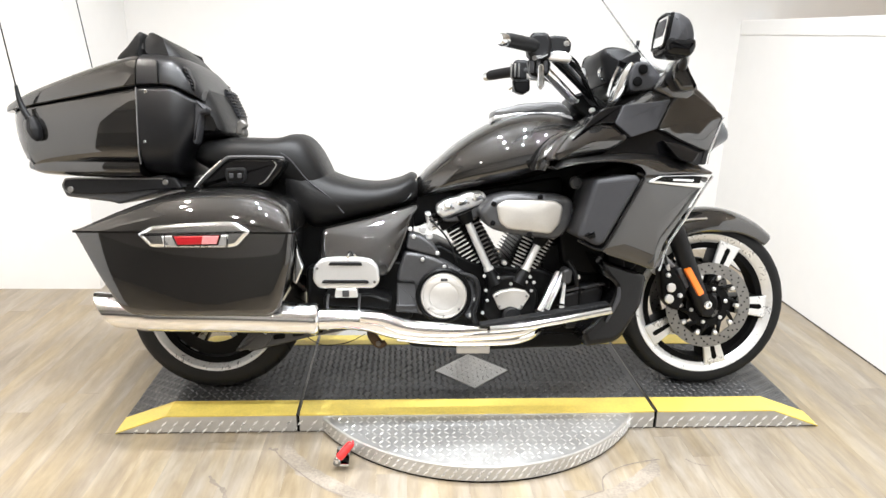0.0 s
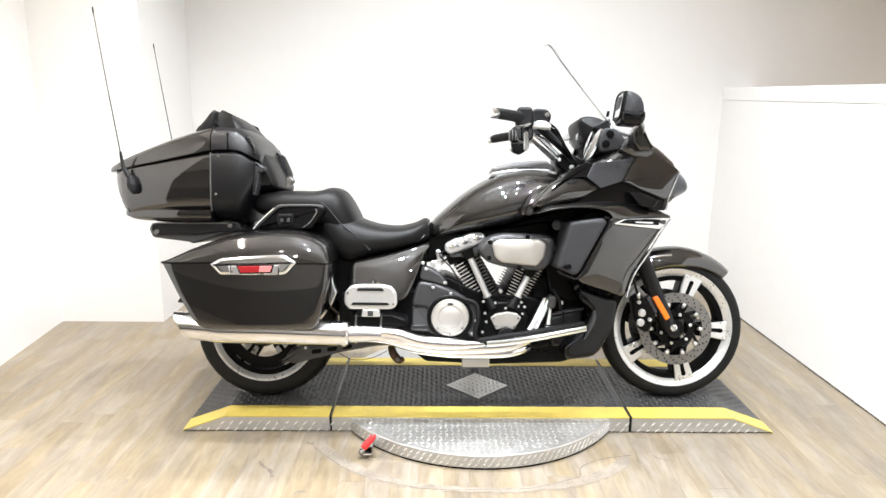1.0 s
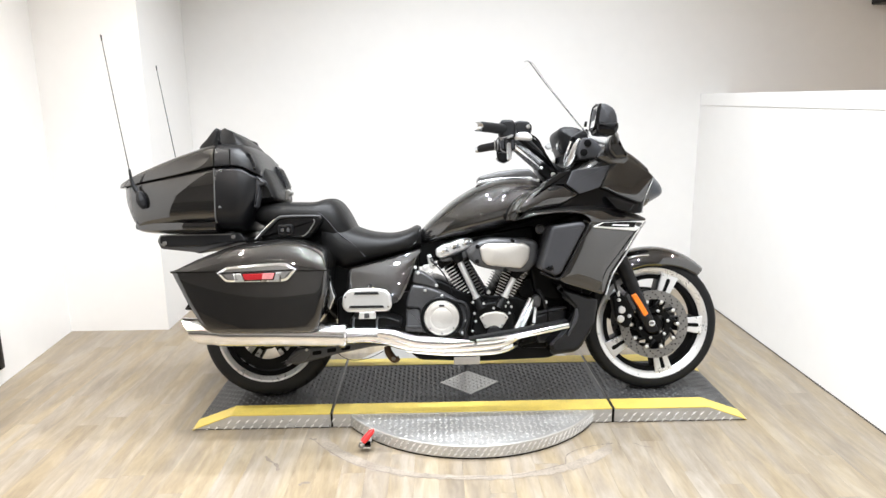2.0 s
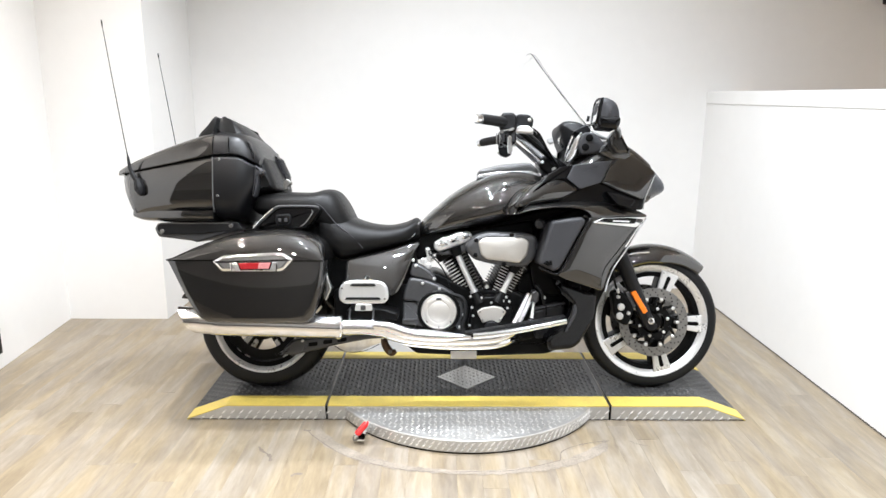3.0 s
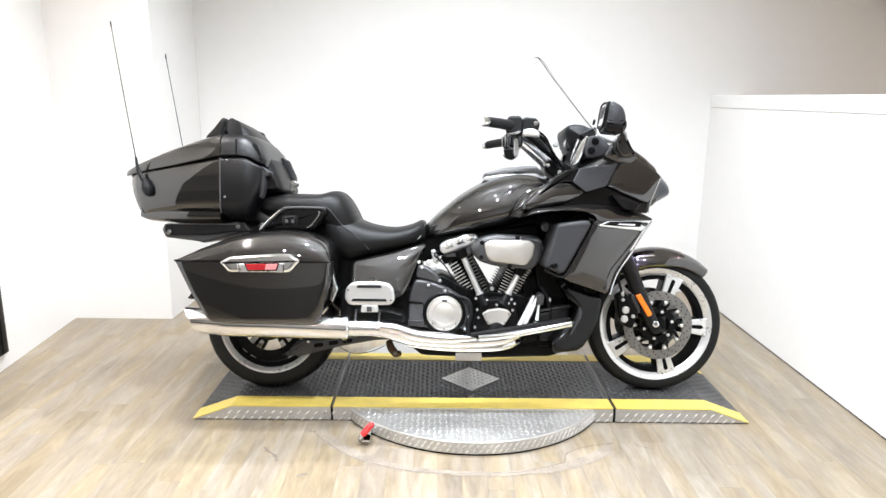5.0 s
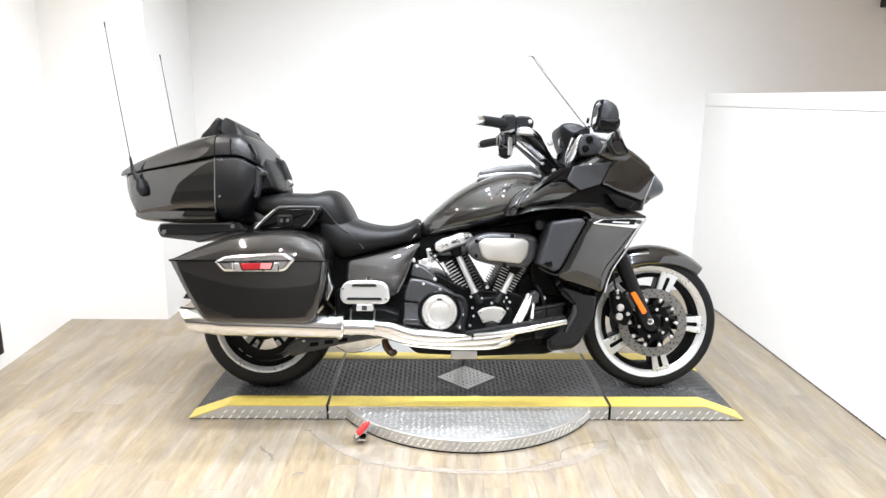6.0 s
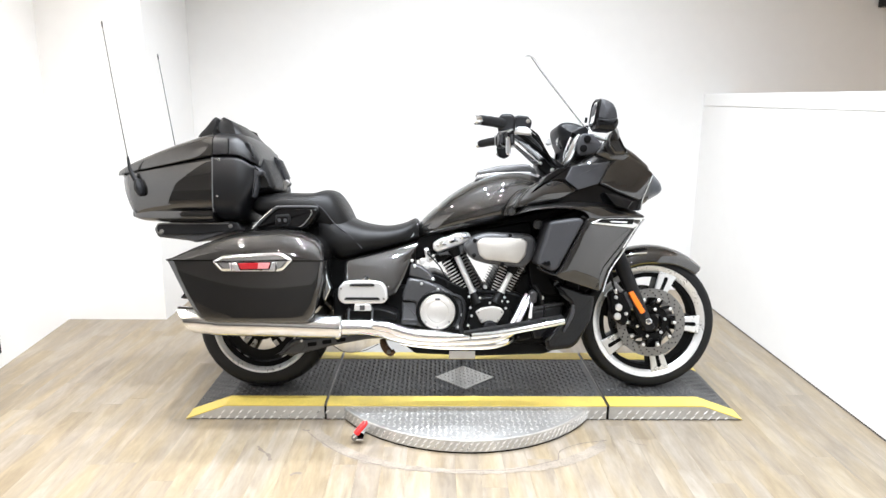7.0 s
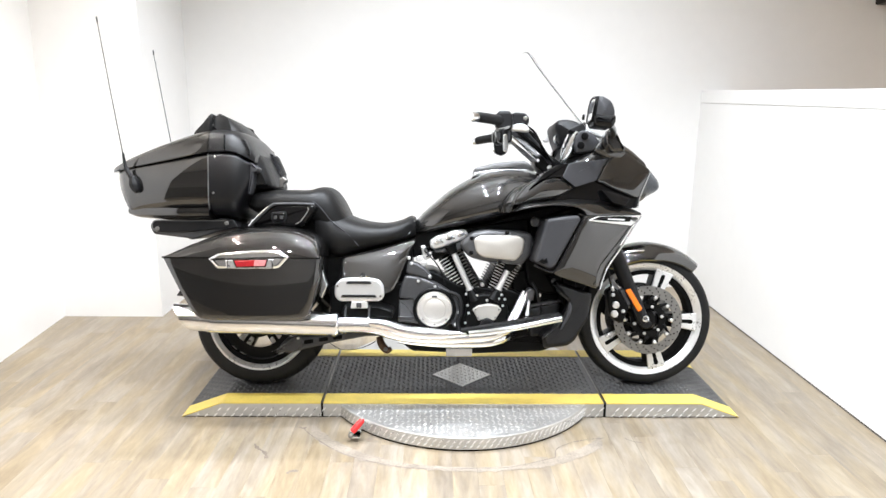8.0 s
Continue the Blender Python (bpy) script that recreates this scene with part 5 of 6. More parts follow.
P("pocket_latch", panel([(0.298, 0.572), (0.312, 0.584), (0.318, 0.576), (0.328, 0.586), (0.334, 0.568), (0.316, 0.562)], -0.36, -0.377, 0.003, 0.002), M_ENGINE, pockets[0])
both("chin_fairing", lambda: panel([(0.356, 0.505), (0.4, 0.482), (0.546, 0.43), (0.531, 0.333), (0.471, 0.238), (0.441, 0.217), (0.337, 0.211), (0.324, 0.26), (0.42, 0.345), (0.44, 0.4), (0.39, 0.44)], -0.12, -0.28, 0.015, 0.016, slope=0.3, x0=0.4), M_BLACK, None, "satin black lower chin fairing")
# Lighter grey tube paints the highlight along the chin's inner edge.
both("chin_flute", lambda: tube([(0.443, -0.275, 0.40), (0.44, -0.278, 0.36), (0.405, -0.285, 0.29)], [0.004, 0.008, 0.003], 8), M_GREY)
P("fairing_liner", slab([(0.27, 0.56), (0.33, 0.73), (0.5, 0.8), (0.66, 0.78), (0.6, 0.6), (0.53, 0.44), (0.36, 0.42), (0.29, 0.45)], 0.17, 0.02, 0.01), M_ENGINE, None, "black inner fairing liner")
P("radiator", slab([(0.40, 0.72), (0.46, 0.72), (0.50, 0.3), (0.44, 0.3)], 0.2, 0.01, 0.008), M_ENGINE, None, "black radiator")
P("front_engine_mount", slab([(0.22, 0.5), (0.36, 0.55), (0.43, 0.42), (0.42, 0.24), (0.25, 0.24)], 0.12, 0.02, 0.01), M_ENGINE, None, "black front engine mount")
P("oil_box", panel([(0.281, 0.361), (0.40, 0.395), (0.42, 0.378), (0.389, 0.255), (0.295, 0.243)], -0.08, -0.2, 0.015, 0.012), M_MATTE, None, "black plastic oil cooler box")
oil = bpy.data.objects["oil_box"]
P("box_rib", panel([(0.289, 0.378), (0.418, 0.4), (0.421, 0.392), (0.292, 0.369)], -0.18, -0.206, 0.003, 0.003), M_GREY, oil)
P("box_rib", panel([(0.296, 0.312), (0.405, 0.336), (0.407, 0.329), (0.297, 0.304)], -0.18, -0.206, 0.003, 0.003), M_GREY, oil)
P("box_strap", panel([(0.334, 0.385), (0.342, 0.386), (0.342, 0.3), (0.334, 0.3)], -0.18, -0.208, 0.002, 0.002), M_ENGINE, oil)
P("oil_line", tube([(0.3, -0.19, 0.47), (0.32, -0.21, 0.43), (0.33, -0.2, 0.39)], 0.007, 10), M_RUBBER, oil, "black rubber oil line")
P("line_union", lathe([(0.008, 0), (0.008, -0.012), (0.005, -0.014), (0.002, -0.014)], 0.328, 0.42, 12, y0=-0.2), M_BRIGHT, oil)
P("belly_pan", slab([(-0.28, 0.235), (-0.2, 0.172), (0.06, 0.162), (0.35, 0.172), (0.45, 0.21), (0.4, 0.27), (-0.1, 0.25)], 0.15, 0.015, 0.01), M_ENGINE, None, "black belly pan")
P("belly_plate", box(-0.055, 0.055, -0.158, -0.13, 0.152, 0.185, 0.003), M_SATIN, None, "bare metal plate under the engine")
sb = P("stand_bracket", tube([(-0.345, -0.05, 0.215), (-0.335, -0.06, 0.185), (-0.312, -0.065, 0.16), (-0.292, -0.06, 0.165)], [0.014, 0.017, 0.016, 0.01], 14), M_RUST, None, "bronze-brown stand pivot bracket")
P("pivot_bolt", bolt(-0.316, -0.08, 0.166, 0.009, 0.008), M_STEEL, sb)
P("rear_cable", tube([(-0.56, -0.1, 0.2), (-0.5, -0.11, 0.17), (-0.42, -0.1, 0.175), (-0.36, -0.08, 0.2)], 0.0014, 6), M_RUBBER, None, "thin black cable under the frame")
P("side_stand", tube([(-0.03, 0.12, 0.2), (0.0, 0.24, 0.145), (0.02, 0.35, 0.08)], [0.014, 0.012, 0.012], 10), M_ENGINE, None, "black side stand")
P("stand_foot", box(-0.01, 0.06, 0.335, 0.385, 0.0605, 0.0705, 0.003), M_ENGINE)


def windscreen():
    C = curve([(0.547, 1.06), (0.512, 1.10), (0.457, 1.165), (0.382, 1.26), (0.317, 1.345), (0.272, 1.41), (0.256, 1.432)], 4)
    loops = []
    n = len(C)
    for k, (x, z) in enumerate(C):
        t = k / (n - 1)
        w = 0.24 - 0.04 * t - 0.09 * max(0, t - 0.85) / 0.15
        row = []
        for off in (0, -0.003):
            cells = range(17) if off == 0 else range(16, -1, -1)
            for j in cells:
                u = (j / 8 - 1)
                row.append((x + off + 0.045 * (1 - u * u), w * u, z + 0.6 * off + 0.02 * (1 - u * u) * t))
        loops.append(row)
    return rings(loops)


screen = P("windscreen", windscreen(), M_SCREEN, None, "tall clear acrylic windscreen")
screen.visible_shadow = False
P("screen_edge", tube([(0.512, -0.237, 1.10), (0.457, -0.234, 1.165), (0.382, -0.225, 1.26), (0.317, -0.217, 1.345), (0.274, -0.211, 1.408)], 0.0006, 6, 4), M_SCREENEDGE, screen, "dark polished screen edge")
P("screen_mount", slab([(0.49, 1.10), (0.52, 1.14), (0.55, 1.12), (0.60, 1.072), (0.64, 1.055), (0.56, 1.04)], 0.05, 0.01, 0.008), M_ENGINE)
both("screen_garnish", lambda: panel([(0.513, 1.118), (0.547, 1.13), (0.568, 1.118), (0.619, 1.083), (0.612, 1.078), (0.56, 1.094), (0.53, 1.102)], -0.08, -0.12, 0.004, 0.004), M_BRIGHT, None, "bright screen garnish")
both("screen_bolt", lambda: tube([(0.522, -0.1, 1.158), (0.526, -0.1, 1.18)], 0.006, 8), M_ENGINE)
hood = P("instrument_hood", slab([(0.402, 1.128), (0.41, 1.15), (0.437, 1.16), (0.48, 1.156), (0.512, 1.142), (0.545, 1.118), (0.5, 1.1), (0.464, 1.06), (0.442, 1.046), (0.426, 1.048), (0.41, 1.096)], 0.125, 0.02, 0.035, 0.006, soft=True), M_MATTE, None, "matte black instrument hood", angle=80)
P("gauge_rim", tube([(0.42, -0.09, 1.05), (0.405, -0.1, 1.065), (0.402, -0.1, 1.08), (0.412, -0.09, 1.092)], 0.006, 10), M_CHROME, hood, "chrome gauge rim")
P("instrument_face", slab([(0.455, 1.0), (0.47, 1.075), (0.52, 1.085), (0.56, 1.0)], 0.2, 0.01, 0.01), M_ENGINE, hood)
both("dash_side", lambda: panel([(0.462, 1.035), (0.468, 1.074), (0.485, 1.1), (0.526, 1.098), (0.559, 1.07), (0.572, 1.043), (0.555, 1.018), (0.47, 1.006)], -0.14, -0.215, 0.014, 0.008, 0.004, slope=0.1, x0=0.5), M_GREY, hood, "charcoal dash side cover with round ports")
# Black discs paint the shade inside the round ports.
for x, z in ((0.504, 1.075), (0.488, 1.037)):
    both("port", lambda: lathe([(0.015, 0), (0.015, -0.0045), (0.0125, -0.0055), (0.002, -0.0055)], x, z, 18, y0=-0.219), M_PIT, hood)
both("dash_strut", lambda: panel([(0.41, 0.975), (0.424, 1.012), (0.45, 1.076), (0.472, 1.1), (0.484, 1.09), (0.463, 1.036), (0.441, 0.988), (0.427, 0.973)], -0.17, -0.212, 0.006, 0.008, 0.003), M_CHROME, hood, "chrome dash strut")
both("dash_bezel", lambda: tube([(0.43, -0.12, 1.0), (0.437, -0.13, 1.04), (0.455, -0.14, 1.09)], 0.008, 10), M_CHROME, hood)
both("cowl_cap", lambda: panel([(0.535, 1.014), (0.56, 1.05), (0.583, 1.076), (0.612, 1.062), (0.646, 1.037), (0.69, 1.01), (0.66, 0.985), (0.6, 0.985)], -0.1, -0.226, 0.014, 0.016, 0.006, slope=0.2, x0=0.55), M_PAINT, cowl)


def mirror(s):
    f = (lambda b: b) if s < 0 else mirrored
    m = P("mirror_housing", f(slab([(0.484, 1.172), (0.496, 1.199), (0.52, 1.203), (0.555, 1.184), (0.569, 1.151), (0.569, 1.105), (0.557, 1.084), (0.493, 1.09), (0.48, 1.115)], 0.052, 0.015, 0.024, 0.008, yc=-0.40)), M_GREY, None, "dark grey wing mirror with a clear glass")
    P("mirror_back", f(slab([(0.486, 1.087), (0.557, 1.081), (0.57, 1.104), (0.569, 1.13), (0.484, 1.132), (0.481, 1.112)], 0.0615, 0.012, 0.018, yc=-0.40)), M_BLACK, m)
    P("mirror_glass", f(slab([(0.477, 1.112), (0.491, 1.192), (0.495, 1.192), (0.482, 1.110)], 0.043, 0.002, 0.001, yc=-0.40)), M_MIRROR, m, "mirror glass")
    P("mirror_rim", f(slab([(0.482, 1.104), (0.495, 1.198), (0.505, 1.2), (0.49, 1.1)], 0.05, 0.003, 0.003, yc=-0.40)), M_BLACK, m)
    P("glass_surround", f(tube([(0.478, -0.36, 1.108), (0.478, -0.44, 1.108), (0.485, -0.447, 1.15), (0.493, -0.44, 1.195), (0.493, -0.36, 1.195), (0.485, -0.353, 1.15), (0.478, -0.36, 1.108)], 0.0035, 8, 3)), M_BLACK, m)
    P("mirror_arm", f(tube([(0.558, -0.4, 1.1), (0.59, -0.33, 1.09), (0.608, -0.26, 1.07)], [0.012, 0.013, 0.016], 12)), M_PAINT, m)
    P("indicator", f(slab([(0.566, 1.10), (0.574, 1.12), (0.572, 1.145), (0.564, 1.152)], 0.035, 0.004, 0.004, yc=-0.40)), M_LINEN, m, "white lens strip")
    P("mirror_stalk", f(slab([(0.584, 1.095), (0.61, 1.108), (0.625, 1.076), (0.644, 1.036), (0.66, 1.01), (0.6, 1.005), (0.576, 1.04), (0.574, 1.062)], 0.045, 0.01, 0.014, yc=-0.24)), M_PAINT, m)


for s in (-1, 1):
    mirror(s)

# handlebars
bar = P("handlebar", tube([(0.15, -0.28, 1.125), (0.2, -0.23, 1.118), (0.27, -0.16, 1.075), (0.36, -0.1, 0.985), (0.38, 0.0, 0.965), (0.36, 0.1, 0.985), (0.27, 0.16, 1.075), (0.2, 0.23, 1.118), (0.15, 0.28, 1.125)], 0.0135, 14, 5), M_CASE, None, "dark grey pulled-back handlebar")
for s in (-1, 1):
    f = (lambda b: b) if s < 0 else mirrored
    P("grip", f(tube([(0.045, -0.420, 1.123), (0.058, -0.405, 1.125), (0.1, -0.350, 1.127), (0.145, -0.295, 1.127)], [0.017, 0.02, 0.0205, 0.022], 16, 3)), M_RUBBER, bar, "black rubber grip")
    P("bar_end", f(tube([(0.028, -0.442, 1.122), (0.036, -0.432, 1.122), (0.048, -0.417, 1.123)], [0.014, 0.019, 0.018], 14, 3)), M_CHROME, bar, "chrome bar end")
    P("switch_housing", f(slab([(0.118, 1.135), (0.135, 1.165), (0.18, 1.165), (0.195, 1.14), (0.19, 1.09), (0.16, 1.085), (0.125, 1.095)], 0.035, 0.012, 0.012, yc=-0.280)), M_MATTE, bar, "black switch housing")
    P("switch_block", f(slab([(0.125, 1.09), (0.19, 1.092), (0.192, 1.05), (0.165, 1.035), (0.135, 1.045)], 0.028, 0.008, 0.008, yc=-0.260)), M_ENGINE, bar)
    for k in range(3):
        P("switch_button", f(box(0.13 + 0.02 * k, 0.144 + 0.02 * k, -0.302, -0.286, 1.05, 1.085, 0.003)), M_GREY, bar)
    P("fluid_reservoir", f(slab([(0.188, 1.162), (0.205, 1.168), (0.245, 1.165), (0.262, 1.145), (0.258, 1.118), (0.225, 1.112), (0.19, 1.12)], 0.03, 0.008, 0.008, yc=-0.220)), M_MATTE, bar, "black brake fluid reservoir")
    P("reservoir_sight", f(lathe([(0.009, 0), (0.009, -0.004), (0.006, -0.005), (0.002, -0.005)], 0.245, 1.142, 16, y0=-0.25)), M_CHROME, bar)
    P("brake_lever", f(tube([(0.225, -0.24, 1.105), (0.19, -0.280, 1.11), (0.16, -0.350, 1.09), (0.13, -0.420, 1.075)], [0.01, 0.009, 0.007, 0.007], 10, 4)), M_CHROME, bar, "chrome lever")
    if s < 0:
        P("clamp", f(slab([(0.154, 1.07), (0.163, 1.078), (0.172, 1.07), (0.176, 1.012), (0.167, 1.0), (0.156, 1.008)], 0.012, 0.004, 0.004, yc=-0.295)), M_CHROME, bar)
    if s < 0:
        P("lower_arm", f(tube([(0.205, -0.254, 1.095), (0.271, -0.199, 1.05), (0.347, -0.133, 0.995)], [0.009, 0.01, 0.01], 12, 3)), M_ENGINE, bar, "black handlebar hose bundle")
    if s < 0:
        P("riser_tube", f(tube([(0.17, -0.25, 1.077), (0.207, -0.222, 1.047), (0.29, -0.155, 0.982)], [0.013, 0.0155, 0.0155], 14, 4)), M_MUFFLER, bar, "chrome handlebar riser")
    P("master_cylinder", f(slab([(0.175, 1.118), (0.24, 1.118), (0.262, 1.1), (0.255, 1.085), (0.18, 1.09)], 0.02, 0.008, 0.008, yc=-0.255)), M_BRIGHT, bar, "bright metal master cylinder")
    for k, o in enumerate((0.0, 0.012, 0.026)):
        P("cable", f(tube([(0.24 + o, -0.22 + o, 1.12 - o), (0.29 + o, -0.2, 1.09 - 2 * o), (0.34 + o, -0.14, 1.0 - o), (0.42, -0.1 + o, 0.95)], 0.0045, 8, 5)), M_ENGINE, bar, "black control cable")
bar.matrix_basis = Matrix.Translation((0.41, 0, 0)) @ Matrix.Rotation(radians(-4.3), 4, "Z") @ Matrix.Translation((-0.38, 0, 0))
P("bar_clamp", slab([(0.288, 1.0), (0.334, 1.018), (0.37, 1.005), (0.42, 0.97), (0.43, 0.93), (0.34, 0.93), (0.3, 0.96)], 0.1, 0.012, 0.01), M_ENGINE, bar)
P("clamp_bolt", bolt(0.36, -0.1, 0.955, 0.01, 0.008), M_BRIGHT, bar)
P("clamp_bolt", bolt(0.31, -0.1, 0.985, 0.007, 0.006), M_BRIGHT, bar)
P("power_socket", lathe([(0.016, 0.03), (0.017, 0), (0.013, -0.006), (0.004, -0.006)], 0.362, 1.1, 18, y0=0.1), M_BRIGHT, bar, "round bright metal socket")
P("gauge_bracket", box(0.378, 0.408, 0.09, 0.12, 1.08, 1.122, 0.004), M_SATIN, bar)
for k in range(3):
    P("switch_rib", box(0.116 + 0.014 * k, 0.122 + 0.014 * k, 0.222, 0.236, 1.098, 1.148, 0.002), M_STEEL, bar)
P("ignition_switch", slab([(0.30, 0.985), (0.335, 1.0), (0.35, 0.96), (0.32, 0.94)], 0.05, 0.008, 0.008), M_MATTE, bar)

# engine
case = P("crankcase", slab([(-0.25, 0.30), (-0.235, 0.5), (-0.12, 0.52), (0.0, 0.46), (0.22, 0.44), (0.3, 0.4), (0.3, 0.24), (0.1, 0.2), (-0.2, 0.22)], 0.16, 0.02, 0.012), M_ENGINE, None, "black engine crankcase")
cover = P("primary_cover", panel([(-0.228, 0.501), (-0.196, 0.498), (-0.151, 0.488), (-0.098, 0.468), (-0.053, 0.441), (-0.011, 0.41), (0.0, 0.36), (-0.02, 0.30), (-0.19, 0.30), (-0.195, 0.404), (-0.254, 0.406), (-0.25, 0.44)], -0.14, -0.226, 0.014, 0.01), M_CASE, case, "dark grey cast engine cover")
P("cover_step", panel([(-0.254, 0.402), (-0.15, 0.402), (-0.15, 0.30), (-0.253, 0.308)], -0.14, -0.214, 0.006, 0.006, vslope=0.15, z0=0.36), M_CASE, cover)
P("cover_lip", panel([(-0.256, 0.331), (-0.19, 0.331), (-0.185, 0.305), (-0.256, 0.307)], -0.15, -0.222, 0.004, 0.004, vslope=-0.3, z0=0.32), M_CASE, cover)
ring = P("clutch_ring", lathe([(0.088, 0.02), (0.088, -0.016), (0.083, -0.022), (0.076, -0.022), (0.074, -0.014), (0.02, -0.014)], -0.106, 0.364, 48, y0=-0.226), M_ENGINE, case)
P("clutch_disc", lathe([(0.0735, 0), (0.0735, -0.018), (0.070, -0.024), (0.066, -0.0248), (0.064, -0.0238), (0.062, -0.0245), (0.050, -0.0275), (0.046, -0.0275), (0.044, -0.0266), (0.042, -0.0275), (0.012, -0.0295), (0.004, -0.0295)], -0.106, 0.364, 64, y0=-0.228), M_SATIN, ring, "round satin aluminium clutch cover")
P("clutch_logo", box(-0.117, -0.095, -0.2565, -0.25, 0.413, 0.422, 0.002), M_CASE, ring)
for k in range(3):
    a = radians(-40 - 50 * k)
    P("screw", bolt(-0.106 + 0.062 * math.cos(a), -0.253, 0.364 + 0.062 * math.sin(a), 0.004, 0.003), M_STEEL, ring)
for x, z in ((-0.173, 0.478), (-0.104, 0.455), (-0.043, 0.42), (-0.005, 0.35), (-0.02, 0.3)):
    P("bolt_boss", lathe([(0.013, 0.02), (0.013, -0.003), (0.008, -0.004), (0.002, -0.004)], x, z, 16, y0=-0.224), M_CASE, cover)
    P("bolt", bolt(x, -0.227, z, 0.0065, 0.007), M_BRIGHT, cover)
P("upper_bracket", panel([(-0.216, 0.559), (-0.178, 0.55), (-0.137, 0.522), (-0.115, 0.49), (-0.122, 0.482), (-0.226, 0.509)], -0.12, -0.215, 0.012, 0.008), M_CASE, case)
for x, z in ((-0.212, 0.572), (-0.201, 0.549), (-0.126, 0.496)):
    P("bolt", bolt(x, -0.213, z, 0.007, 0.006), M_BRIGHT, case)
P("cam_cover", panel([(0.015, 0.30), (0.03, 0.38), (0.06, 0.42), (0.11, 0.43), (0.17, 0.415), (0.2, 0.37), (0.2, 0.3), (0.15, 0.27), (0.05, 0.27)], -0.15, -0.22, 0.02, 0.012), M_ENGINE, case)
P("cam_plate", panel([(0.05, 0.363), (0.073, 0.379), (0.118, 0.387), (0.155, 0.38), (0.17, 0.363), (0.142, 0.317), (0.129, 0.319), (0.111, 0.328), (0.084, 0.319), (0.073, 0.317)], -0.215, -0.238, 0.006, 0.005), M_SATIN, case, "satin aluminium cam cover plate")
P("sensor_cap", lathe([(0.03, 0), (0.03, -0.012), (0.024, -0.018), (0.005, -0.018)], 0.112, 0.297, 24, y0=-0.225), M_MATTE, case)
for x, z in ((0.073, 0.33), (0.142, 0.33), (0.062, 0.363), (0.158, 0.363)):
    P("screw", bolt(x, -0.237, z, 0.004, 0.003), M_STEEL, case)
for x, z in ((0.024, 0.424), (0.069, 0.419), (0.11, 0.399), (0.159, 0.406), (0.171, 0.422), (0.184, 0.404), (0.176, 0.377), (0.03, 0.378), (0.035, 0.345), (0.021, 0.305)):
    P("bolt", bolt(x, -0.217, z, 0.0055, 0.008), M_BRIGHT, case)
P("coolant_hose", tube([(-0.06, -0.23, 0.434), (-0.016, -0.235, 0.423), (0.001, -0.238, 0.397), (0.002, -0.238, 0.352), (-0.01, -0.235, 0.306), (-0.002, -0.235, 0.275)], 0.0085, 12), M_RUBBER, case, "black rubber hose")


def cylinder(base, top, spans):
    """A finned cylinder with its head and push-rod tube."""
    b, t = Vector((base[0], 0, base[1])), Vector((top[0], 0, top[1]))
    ax = (t - b).normalized()
    ang = math.degrees(math.atan2(ax.x, ax.z))
    length = (t - b).length

    def placed(bm):
        bmesh.ops.rotate(bm, cent=(0, 0, 0), matrix=Matrix.Rotation(radians(ang), 3, "Y"), verts=bm.verts[:])
        bmesh.ops.translate(bm, vec=b, verts=bm.verts[:])
        return bm
    root = P("cylinder", placed(box(-0.046, 0.046, -0.125, 0.125, 0, length, 0.02)), M_ENGINE, None, "black finned engine cylinder")
    n = 13
    for k in range(n):
        z = 0.012 + (length - 0.026) * k / (n - 1)
        fin = P("cooling_fin", placed(box(-0.056, 0.056, -0.152, 0.15, z, z + 0.0032, 0.001)), M_ENGINE, root)
        for u0, u1, m in spans:
            reach = 1.0 - 0.25 * (1 - k / (n - 1))
            P("fin_edge", placed(box(u0 * reach, u1 * reach, -0.1565, -0.151, z - 0.0008, z + 0.0036, 0.001)), m, fin, "bare machined fin edge")
    P("head", placed(box(-0.07, 0.07, -0.14, 0.15, length, length + 0.035, 0.01)), M_ENGINE, root)
    return root


rear_pot = cylinder((0.055, 0.42), (-0.045, 0.59), ((-0.066, -0.016, M_BRIGHT), (0.024, 0.05, M_STEEL)))
cylinder((0.15, 0.42), (0.225, 0.58), ((-0.052, -0.014, M_BRIGHT), (0.02, 0.05, M_ALLOY)))
hc = P("head_cover", panel([(-0.126, 0.615), (-0.127, 0.642), (-0.093, 0.664), (-0.06, 0.672), (-0.027, 0.687), (0.022, 0.689), (0.035, 0.672), (0.026, 0.65), (-0.046, 0.622), (-0.108, 0.602)], -0.05, -0.165, 0.01, 0.012), M_BRIGHT, rear_pot, "polished cylinder head cover")
for x, z in ((-0.094, 0.638), (-0.046, 0.655), (0.002, 0.67)):
    P("cover_lobe", panel([(x - 0.02, z - 0.008), (x - 0.012, z + 0.015), (x + 0.016, z + 0.016), (x + 0.018, z - 0.004), (x - 0.004, z - 0.014)], -0.15, -0.171, 0.007, 0.006, 0.003), M_CHROME, hc, "polished cover lobe")
    P("cover_bolt", bolt(x + 0.02, -0.166, z - 0.002, 0.004, 0.004), M_STEEL, hc)
P("head_plate", panel([(-0.112, 0.6), (-0.052, 0.62), (0.033, 0.657), (0.024, 0.629), (0.005, 0.605), (-0.04, 0.594), (-0.099, 0.59)], -0.05, -0.166, 0.006, 0.006), M_CASE, rear_pot)
